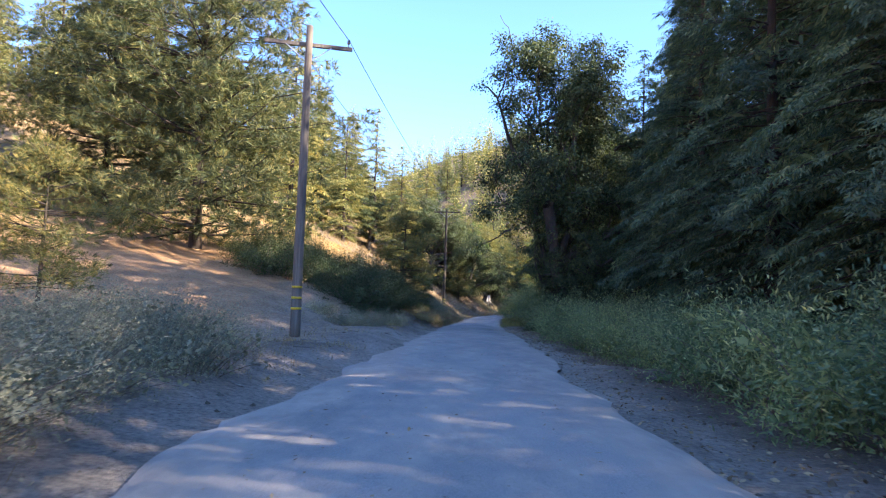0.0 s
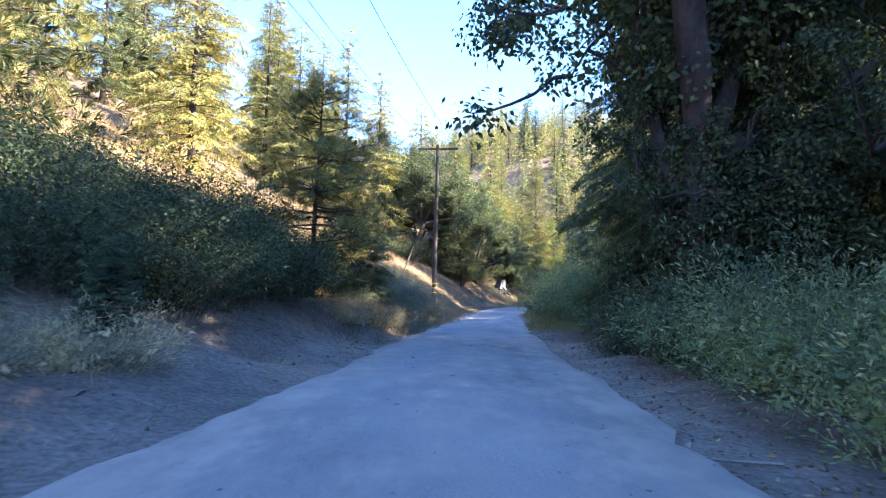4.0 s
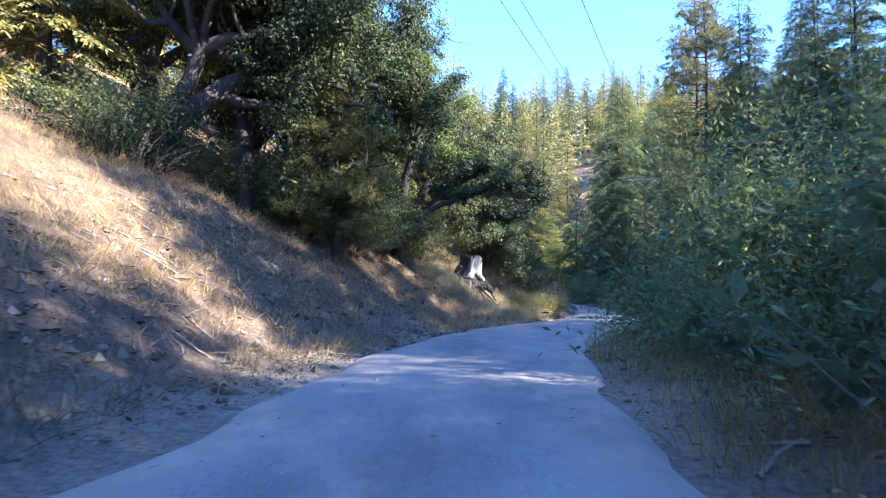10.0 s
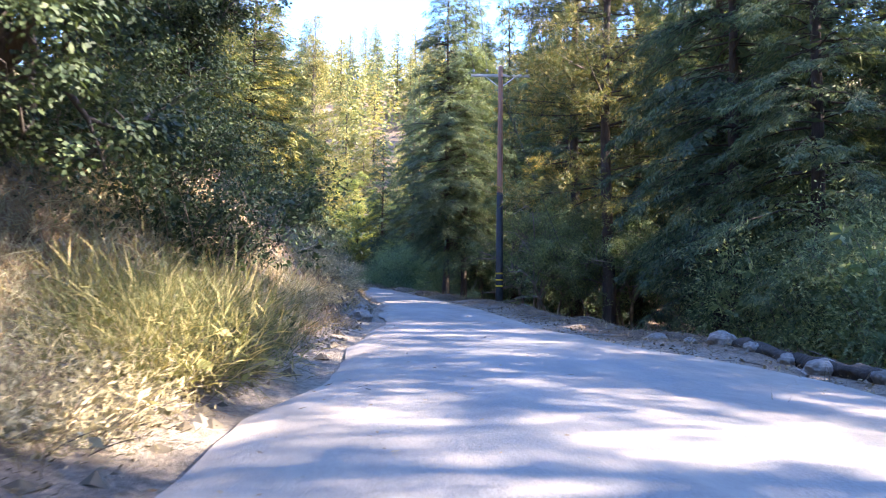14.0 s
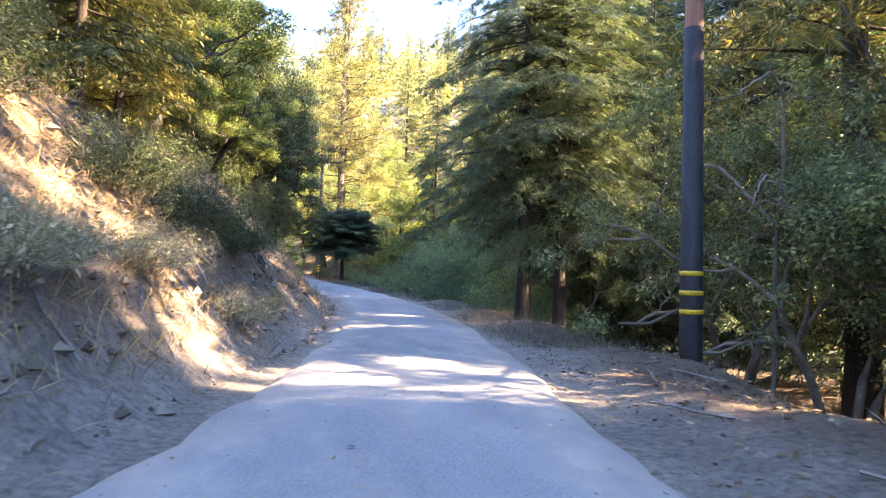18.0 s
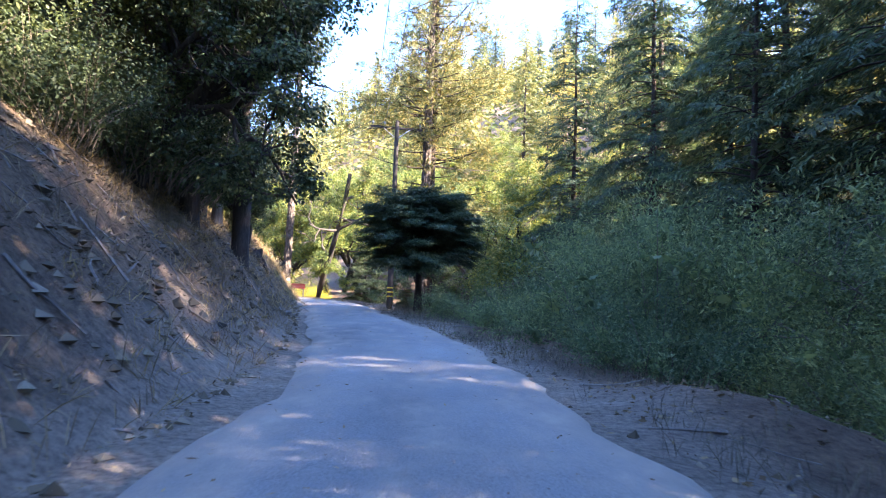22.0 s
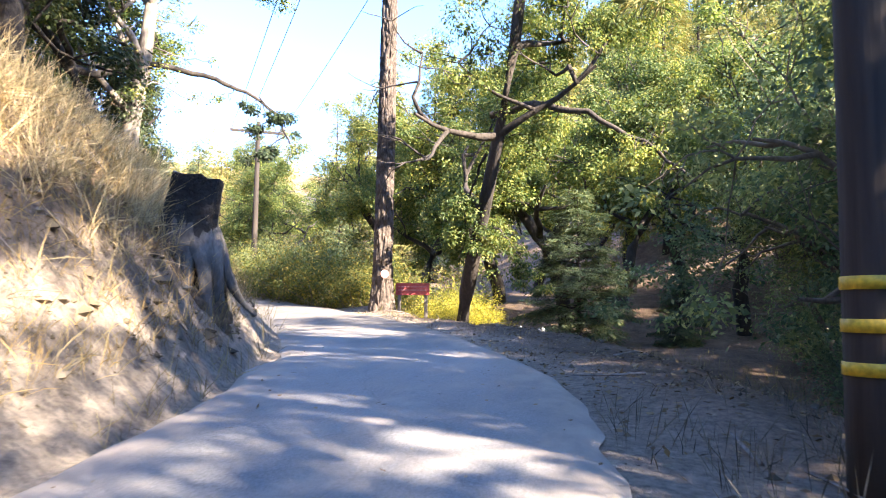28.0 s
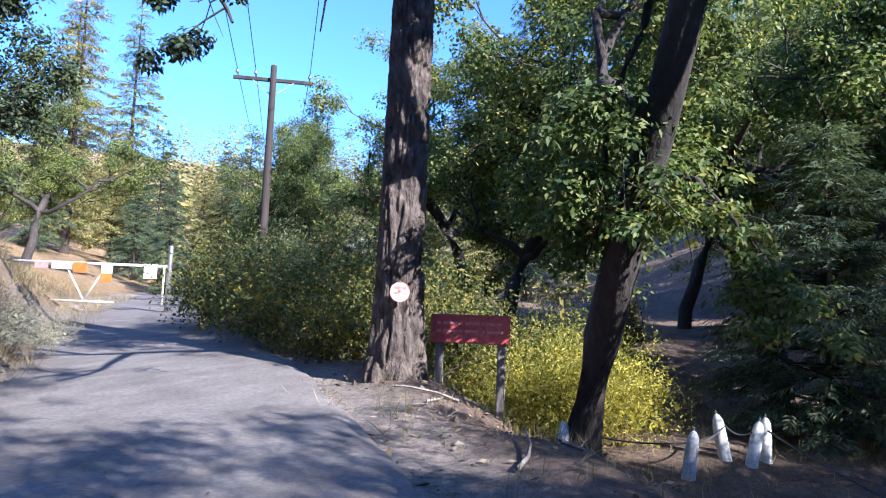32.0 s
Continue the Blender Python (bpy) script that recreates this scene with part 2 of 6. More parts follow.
def road_material():
    m, t, b = nodes_of("worn_asphalt")
    at = t.nodes.new("ShaderNodeAttribute")
    at.attribute_name = "dust"
    wear = noise_node(t, 0.35, 5, stretch=(1.6, 0.5, 1))
    fine = noise_node(t, 55, 6)
    mid = noise_node(t, 1.3, 8, stretch=(1.6, 0.7, 1), rough=0.68)
    tar = ramp_node(t, wear, [(0.28, (0.16, 0.16, 0.163)), (0.5, (0.25, 0.247, 0.245)), (0.74, (0.36, 0.35, 0.338))])
    tar = mix_node(t, 1.0, tar, ramp_node(t, fine, [(0.25, (0.6, 0.6, 0.6)), (0.75, (1.3, 1.3, 1.3))]), "MULTIPLY")
    dust = ramp_node(t, mid, [(0.3, (0.25, 0.215, 0.18)), (0.7, (0.4, 0.35, 0.3))])
    add = t.nodes.new("ShaderNodeMath")
    add.operation = "MULTIPLY_ADD"
    t.links.new(mid, add.inputs[0])
    add.inputs[1].default_value = 3.0
    add.inputs[2].default_value = -1.5
    ad2 = t.nodes.new("ShaderNodeMath")
    ad2.operation, ad2.use_clamp = "ADD", True
    t.links.new(add.outputs[0], ad2.inputs[0])
    t.links.new(at.outputs["Fac"], ad2.inputs[1])
    vo = t.nodes.new("ShaderNodeTexVoronoi")
    vo.feature = "DISTANCE_TO_EDGE"
    vo.inputs["Scale"].default_value = 0.3
    wob = t.nodes.new("ShaderNodeTexCoord")
    nz = t.nodes.new("ShaderNodeTexNoise")
    nz.inputs["Scale"].default_value = 1.5
    t.links.new(wob.outputs["Object"], nz.inputs["Vector"])
    vm = mix_node(t, 0.35, wob.outputs["Object"], nz.outputs["Color"], "ADD")
    t.links.new(vm, vo.inputs["Vector"])
    crack = ramp_node(t, vo.outputs["Distance"], [(0.0, (0.86, 0.86, 0.86)), (0.004, (1, 1, 1))])
    tar = mix_node(t, 1.0, tar, crack, "MULTIPLY")
    col = mix_node(t, ad2.outputs[0], tar, dust)
    dt = t.nodes.new("ShaderNodeAttribute")
    dt.attribute_name = "dirt"
    earth = ramp_node(t, mid, [(0.25, (0.11, 0.096, 0.084)), (0.5, (0.185, 0.165, 0.145)), (0.75, (0.27, 0.245, 0.22))])
    earth = mix_node(t, 1.0, earth, ramp_node(t, noise_node(t, 22, 6, rough=0.7), [(0.3, (0.6, 0.6, 0.6)), (0.7, (1.25, 1.25, 1.25))]), "MULTIPLY")
    col = mix_node(t, dt.outputs["Fac"], col, earth)
    t.links.new(col, b.inputs["Base Color"])
    b.inputs["Roughness"].default_value = 0.85
    bump(t, b, mix_node(t, 0.5, fine, noise_node(t, 9, 6, rough=0.7)), 0.45, 0.03)
    return m


def ground_material():
    m, t, b = nodes_of("hillside_soil")
    at = t.nodes.new("ShaderNodeAttribute")
    at.attribute_name = "cover"
    sep = t.nodes.new("ShaderNodeSeparateColor")
    t.links.new(at.outputs["Color"], sep.inputs[0])
    broad, mid, fine = noise_node(t, 0.25, 5), noise_node(t, 1.9, 8, rough=0.68), noise_node(t, 14, 8, rough=0.7)
    soil = ramp_node(t, mid, [(0.3, (0.09, 0.066, 0.049)), (0.7, (0.22, 0.168, 0.125))])
    straw = ramp_node(t, mid, [(0.3, (0.22, 0.145, 0.065)), (0.7, (0.4, 0.275, 0.125))])
    litter = ramp_node(t, mid, [(0.3, (0.095, 0.064, 0.043)), (0.7, (0.26, 0.18, 0.122))])
    orange = ramp_node(t, mid, [(0.3, (0.36, 0.2, 0.1)), (0.7, (0.5, 0.31, 0.17))])
    col = mix_node(t, sep.outputs[0], soil, straw)
    col = mix_node(t, sep.outputs[1], col, litter)
    col = mix_node(t, sep.outputs[2], col, orange)
    vg = t.nodes.new("ShaderNodeAttribute")
    vg.attribute_name = "verge"
    col = mix_node(t, vg.outputs["Fac"], col, ramp_node(t, mid, [(0.3, (0.25, 0.215, 0.18)), (0.7, (0.4, 0.35, 0.3))]))
    speck = ramp_node(t, fine, [(0.28, (0.32, 0.32, 0.33)), (0.5, (0.95, 0.95, 0.95)), (0.72, (1.55, 1.5, 1.42))])
    col = mix_node(t, 1.0, col, speck, "MULTIPLY")
    col = mix_node(t, 1.0, col, ramp_node(t, broad, [(0.3, (0.68, 0.67, 0.66)), (0.7, (1.2, 1.17, 1.14))]), "MULTIPLY")
    t.links.new(col, b.inputs["Base Color"])
    b.inputs["Roughness"].default_value = 0.95
    hgt = mix_node(t, 0.45, noise_node(t, 5.0, 8, rough=0.7), fine)
    bump(t, b, hgt, 1.0, 0.16)
    return m


M_ROAD, M_GROUND = road_material(), ground_material()

# ---- the lie of the land ----
ROAD_LINE = [(-200, -10), (-60, -5), (-20, -2.4), (0, -1.05), (10, -0.5), (20, 0.2), (30, 1.1), (38, 1.7), (45, 2.05), (53, 2.7), (60.6, 3.5),
             (68, 4.35), (75.5, 5.0), (82, 5.85), (88.5, 7.4), (94.5, 9.7), (99.6, 11.9), (109, 15.1), (117.6, 17.1), (125.4, 19.0),
             (133, 20.0), (141.4, 20.6), (147, 20.45), (152.4, 19.9), (157.8, 19.0), (168, 17.25), (174, 16.5), (178.7, 15.0),
             (182, 13.2), (186, 10.3), (190, 6.6), (195, 1.6), (200, -3.4), (208, -10), (220, -18), (260, -38), (420, -90)]
ROAD_Z = [(-200, 1.5), (-60, 0.6), (0, 0.42), (20, 0.28), (41, -0.02), (53, -0.2), (64, -0.32), (75, -0.25), (85, -0.15), (95, -0.1), (109, 0.0),
          (125, 0.05), (133, 0.1), (141, 0.28), (150, 0.54), (158, 0.86), (168, 1.3), (173, 1.5), (177, 1.62), (182, 1.78), (186, 1.95), (190, 2.25), (199, 2.95), (215, 4.1), (260, 7.0), (420, 15)]
ROAD_LEFT = [(-200, 2.1), (10, 2.1), (40, 2.2), (60, 2.1), (76, 1.7), (88, 1.9), (92, 2.3), (98, 1.7), (106, 1.5), (125, 1.55), (140, 1.4), (160, 1.55), (176, 1.5), (181, 1.35), (185, 1.2), (189, 2.0), (193, 2.6), (420, 2.6)]
ROAD_RIGHT = [(-200, 2.3), (20, 2.2), (40, 2.0), (60, 1.9), (74, 1.5), (90, 2.0), (94, 3.0), (97, 4.5), (102, 4.4), (106, 2.8), (110, 1.9), (125, 1.5), (140, 1.5), (160, 1.5), (172, 1.3), (180, 2.0), (186, 3.0), (192, 3.0), (420, 2.6)]
# rise of the left side: where the bank starts, its foot slope, the height of the steep part, the slope above
BANK = [(-200, 10, 0.1, 0.5, 0.25), (10, 10, 0.1, 0.6, 0.28), (26, 7, 0.2, 0.8, 0.2), (34, 4.2, 0.4, 1.5, 0.17), (46, 2.9, 0.5, 1.8, 0.24), (60, 2.8, 0.5, 2.0, 0.42),
        (74, 2.8, 0.55, 2.2, 0.45), (84, 3.2, 0.7, 2.8, 0.5), (95, 3.6, 0.7, 3.4, 0.5), (104, 4.0, 0.74, 4.0, 0.45), (110, 2.4, 0.9, 3.2, 0.45), (116, 2.3, 0.95, 3.2, 0.4), (130, 2.1, 1.0, 3.4, 0.42)]
BANK += [(140, 2.1, 1.0, 3.8, 0.4), (152, 2.2, 0.85, 3.0, 0.4), (160, 2.1, 1.05, 2.4, 0.35), (168, 2.0, 1.0, 2.5, 0.5), (174, 1.8, 1.15, 2.6, 0.6), (180, 1.6, 1.15, 2.8, 0.6), (183.5, 0.95, 0.85, 3.0, 0.55), (187, 1.8, 0.95, 3.2, 0.5),
        (191, 2.3, 1.0, 3.0, 0.4), (196, 3.2, 0.6, 1.8, 0.3), (202, 4.5, 0.3, 1.2, 0.2), (420, 8, 0.15, 1.0, 0.2)]


def smooth_table(rows, width):
    """A rounded curve through a table, sampled every half metre."""
    ys = np.arange(-200, 420.1, 0.5)
    k = np.exp(-0.5 * (np.arange(-24, 25) * 0.5 / width) ** 2)
    k /= k.sum()
    cols = np.array(rows, float).T
    out = []
    for c in cols[1:]:
        v = np.interp(ys, cols[0], c)
        out.append(np.convolve(np.pad(v, 24, mode="edge"), k, "valid"))
    return ys, out


YS, (_XC,) = smooth_table(ROAD_LINE, 2.5)
_, (_ZR,) = smooth_table(ROAD_Z, 4.0)
_, (_WL,) = smooth_table(ROAD_LEFT, 2.0)
_, (_WR,) = smooth_table(ROAD_RIGHT, 2.0)
_, _BK = smooth_table(BANK, 2.0)


def road_x(y):
    return np.interp(y, YS, _XC)


def road_z(y):
    return np.interp(y, YS, _ZR)


def lattice(x, y, scale, seed):
    """Smooth value noise in -1..1 on plain arrays."""
    x, y = np.asarray(x, float) / scale, np.asarray(y, float) / scale
    i, j = np.floor(x).astype(int), np.floor(y).astype(int)
    u, v = x - i, y - j
    u, v = u * u * (3 - 2 * u), v * v * (3 - 2 * v)

    def h(a, b):
        n = (a * 374761393 + b * 668265263 + seed * 144269) & 0x7FFFFFFF
        n = ((n ^ (n >> 13)) * 1274126177) & 0x7FFFFFFF
        return ((n ^ (n >> 16)) & 0xFFFF) / 32767.5 - 1

    return (h(i, j) * (1 - u) + h(i + 1, j) * u) * (1 - v) + (h(i, j + 1) * (1 - u) + h(i + 1, j + 1) * u) * v


def ease(v, a, b):
    u = np.clip((v - a) / (b - a), 0, 1)
    return u * u * (3 - 2 * u)


def land(x, y):
    """Height of the ground."""
    x, y = np.asarray(x, float), np.asarray(y, float)
    d, z = x - road_x(y), road_z(y).copy() if hasattr(road_z(y), "copy") else road_z(y)
    start, foot, top, above = (np.interp(y, YS, b) for b in _BK)
    left = np.maximum(-d - start, 0)
    steep = np.minimum(left * foot, top)
    rest = np.maximum(left - top / foot, 0)
    rise = steep + above * np.minimum(rest, 45) + 0.28 * np.clip(rest - 45, 0, 120)
    # right side: shoulder, hollow of the creek, far hillside
    wr = np.interp(y, YS, _WR)
    right = np.maximum(d - wr, 0)
    hollow = ease(y, 96, 125) * (1 - ease(y, 176, 196))
    drop = -(0.06 * np.minimum(right, 6) + 1.5 * hollow * ease(right, 2.2, 6.5))
    drop = drop - 1.05 * ease(d, 4.5, 8.5) * ease(y, 183, 189) * (1 - ease(y, 196, 206))
    hill = 0.42 * np.maximum(d - 30, 0) * (1 - 0.4 * ease(d, 90, 200))
    up = np.where(d < 0, rise, drop + hill)
    # the valley's head
    ahead = 0.26 * np.maximum(y - 245 - 0.25 * np.abs(x - 20), 0)
    shelf = 0.1 * np.clip(-d - np.interp(y, YS, _WL), 0, 2.0)
    up = up + np.where(d < 0, shelf, 0)
    rough = 0.07 * lattice(x, y, 0.8, 3) + 0.2 * lattice(x, y, 2.6, 5) + 0.5 * lattice(x, y, 11, 9) * ease(np.abs(d), 6, 16)
    off = ease(np.maximum(-d - np.interp(y, YS, _WL), right), 0.0, 1.6)
    crown = -0.07 * (1 - off)
    return z + up + ahead + rough * off + crown


def mesh_object(name, verts, faces, mat, smooth=False):
    me = bpy.data.meshes.new(name)
    verts, faces = np.asarray(verts, np.float32), np.asarray(faces, np.int32)
    n, k = len(faces), faces.shape[1]
    me.vertices.add(len(verts))
    me.vertices.foreach_set("co", verts.ravel())
    me.loops.add(n * k)
    me.loops.foreach_set("vertex_index", faces.ravel())
    me.polygons.add(n)
    me.polygons.foreach_set("loop_start", np.arange(n, dtype=np.int32) * k)
    me.polygons.foreach_set("loop_total", np.full(n, k, np.int32))
    me.polygons.foreach_set("use_smooth", np.full(n, smooth))
    me.update(calc_edges=True)
    if mat:
        me.materials.append(mat)
    return new(name, me)


def sheet(cols, rows):
    i = np.arange(rows - 1)[:, None] * cols + np.arange(cols - 1)[None]
    return np.stack([i, i + 1, i + cols + 1, i + cols], -1).reshape(-1, 4)


def build_ground():
    near = np.arange(-14, 14.01, 0.4)
    far = np.array([15, 16.2, 17.6, 19.5, 22, 25, 29, 34, 40, 48, 58, 70, 85, 105, 130, 160, 200, 260, 340, 450, 700, 1500])
    ds = np.r_[-far[::-1], near, far]
    ys = np.r_[[-1500, -700, -400, -250, -150, -100, -70, -50, -35, -24, -16, -10, -6, -3], np.arange(-1, 206, 0.45), 206 + np.cumsum(np.r_[np.full(14, 2.0), np.full(14, 6.0), np.full(8, 15.0), [60, 150, 400, 700]])]
    D, Y = np.meshgrid(ds, ys)
    X = road_x(Y) + D
    far_calm = 1 - ease(np.hypot(X - 10, Y - 100), 320, 700)
    Z = land(X, Y)
    Z = Z * far_calm + 25 * (1 - far_calm)
    ob = mesh_object("ground", np.stack([X, Y, Z], -1).reshape(-1, 3), sheet(len(ds), len(ys)), M_GROUND, True)
    x, y, d = X.ravel(), Y.ravel(), D.ravel()
    patch = 0.5 + 0.5 * lattice(x, y, 4, 21) + 0.25 * lattice(x, y, 1.2, 22)
    straw = ease(-d + 1.6 * ease(y, 80, 88), 3.6, 6.2) * np.clip(0.35 + patch, 0, 1) * (1 - 0.75 * ease(y, 78, 88) * (1 - ease(y, 92, 96))) * (1 - 0.55 * ease(y, 108, 118) * (1 - ease(y, 168, 174)))
    straw = np.maximum(straw, 0.25 * ease(d, 25, 45))
    litter = ease(d, 1.6, 3.2) * np.clip(0.3 + patch, 0, 1) * (1 - 0.4 * ease(d, 30, 60)) + ease(-d, 2.2, 3.0) * ease(y, 78, 84) * (0.25 + 0.5 * patch) * (1 - ease(y, 172, 180))
    orange = ease(-d, 5, 9) * (1 - ease(y, 42, 50)) * np.clip(0.4 + patch, 0, 1)
    cover = np.stack([np.clip(straw, 0, 1), np.clip(litter, 0, 0.9), np.clip(orange, 0, 1), np.ones_like(x)], -1)
    ca = ob.data.attributes.new("cover", "FLOAT_COLOR", "POINT")
    ca.data.foreach_set("color", cover.astype(np.float32).ravel())
    wl, wr = np.interp(y, YS, _WL), np.interp(y, YS, _WR)
    away = np.where(d < 0, -d - wl, d - wr)
    verge = (1 - ease(away, 0.35, 1.7 + 0.8 * lattice(x, y, 2.5, 61))) * 0.95 + 0.9 * (1 - ease(y, 38, 48)) * (d < 0) * (1 - ease(-d, 6.5, 10)) * np.clip(0.75 + 0.4 * lattice(x, y, 3, 66), 0, 1)
    va = ob.data.attributes.new("verge", "FLOAT", "POINT")
    va.data.foreach_set("value", np.clip(verge, 0, 1).astype(np.float32))
    tagged(ob, "dry grassy hillside and leaf-littered valley floor", "ground", kind="structure")


def build_road():
    ys = np.arange(-60, 211, 0.35)
    us = np.linspace(0, 1, 21)
    U, Y = np.meshgrid(us, ys)
    ragL = np.interp(Y, YS, _WL) + 0.16 * lattice(Y, Y * 0 + 3, 1.6, 4) + 0.07 * lattice(Y, Y * 0 + 5, 0.4, 41) + 0.08 * lattice(Y, Y * 0, 4.0, 7)
    ragR = np.interp(Y, YS, _WR) + 0.16 * lattice(Y, Y * 0 + 9, 1.8, 14) + 0.07 * lattice(Y, Y * 0 + 5, 0.4, 42) + 0.08 * lattice(Y, Y * 0, 4.4, 17)
    D = -ragL + (ragL + ragR) * U
    X = road_x(Y) + D
    edge = np.minimum(U, 1 - U)
    Z = road_z(Y) + 0.035 * (1 - (2 * U - 1) ** 2) - 0.05 * (1 - ease(edge, 0, 0.045)) + 0.012 * lattice(X, Y, 1.7, 31) + 0.02
    ob = mesh_object("road", np.stack([X, Y, Z], -1).reshape(-1, 3), sheet(len(us), len(ys)), M_ROAD, True)
    dust = 0.85 * (1 - ease(edge, 0.03, 0.26)) + 0.12 + 0.25 * np.exp(-((U - 0.5) / 0.07) ** 2) + 0.25 * (1 - ease(Y, 30, 60)) + 0.3 * ease(Y, 84, 92) * (1 - ease(Y, 100, 106))
    dust += 0.35 * ease(U, 0.6, 0.9) * ease(Y, 92, 97) * (1 - ease(Y, 106, 112))
    da = ob.data.attributes.new("dust", "FLOAT", "POINT")
    da.data.foreach_set("value", np.clip(dust, 0, 1).astype(np.float32).ravel())
    dirt = ease(Y + 1.2 * lattice(X, Y, 1.5, 71), 179.5, 186)
    db = ob.data.attributes.new("dirt", "FLOAT", "POINT")
    db.data.foreach_set("value", np.clip(dirt, 0, 1).astype(np.float32).ravel())
    tagged(ob, "narrow worn grey asphalt road with dusty sandy edges", "road", kind="structure")


build_ground()
build_road()


def ground_at(x, y):
    return float(land(np.array([x]), np.array([y]))[0])

# ---- plant makers ----
def unit(v):
    return v / np.maximum(np.linalg.norm(v, axis=-1, keepdims=True), 1e-9)


def blades(points, ways, length, width, rng, bend=0.0, face=None, loose=0.45):
    """Rhombic leaves: from each point along its way; face: the side that they turn outwards, held loosely."""
    n = len(points)
    side = unit(np.cross(ways, rng.normal(size=(n, 3)) if face is None else face + rng.normal(size=(n, 3)) * loose))
    length, width = np.broadcast_to(length, n)[:, None], np.broadcast_to(width, n)[:, None]
    mid = points + ways * length * 0.45
    tip = points + ways * length + np.c_[np.zeros((n, 2)), np.full(n, -1.0)] * bend * length
    v = np.stack([points, mid + side * width * 0.5, tip, mid - side * width * 0.5], 1).reshape(-1, 3)
    return v, np.arange(4 * n).reshape(-1, 4)


def tube(points, radii, sides=7, rng=None, knobby=0.0):
    """A tapering limb along points."""
    p, r = np.asarray(points, float), np.asarray(radii, float)
    t = unit(np.gradient(p, axis=0))
    ref = np.where(np.abs(t[:, 2:3]) > 0.9, [[1.0, 0, 0]], [[0, 0, 1.0]])
    a = unit(np.cross(t, ref))
    b = np.cross(t, a)
    ang = np.arange(sides) * 2 * np.pi / sides
    rr = r[:, None] * (1 + (rng.normal(size=(len(p), sides)) * knobby if knobby else 0))
    v = p[:, None] + rr[..., None] * (np.cos(ang)[None, :, None] * a[:, None] + np.sin(ang)[None, :, None] * b[:, None])
    i = np.arange(len(p) - 1)[:, None] * sides + np.arange(sides)[None]
    j = np.arange(len(p) - 1)[:, None] * sides + (np.arange(sides)[None] + 1) % sides
    f = np.stack([i, j, j + sides, i + sides], -1).reshape(-1, 4)
    return v.reshape(-1, 3), f


class Heap:
    """Collects pieces of one mesh."""

    def __init__(self):
        self.v, self.f, self.n = [], [], 0

    def add(self, vf):
        v, f = vf
        self.v.append(v)
        self.f.append(f + self.n)
        self.n += len(v)

    def build(self, name, mat, parent=None, smooth=False, label=""):
        ob = mesh_object(name, np.concatenate(self.v), np.concatenate(self.f), mat, smooth)
        ob.parent = parent
        return tagged(ob, label)


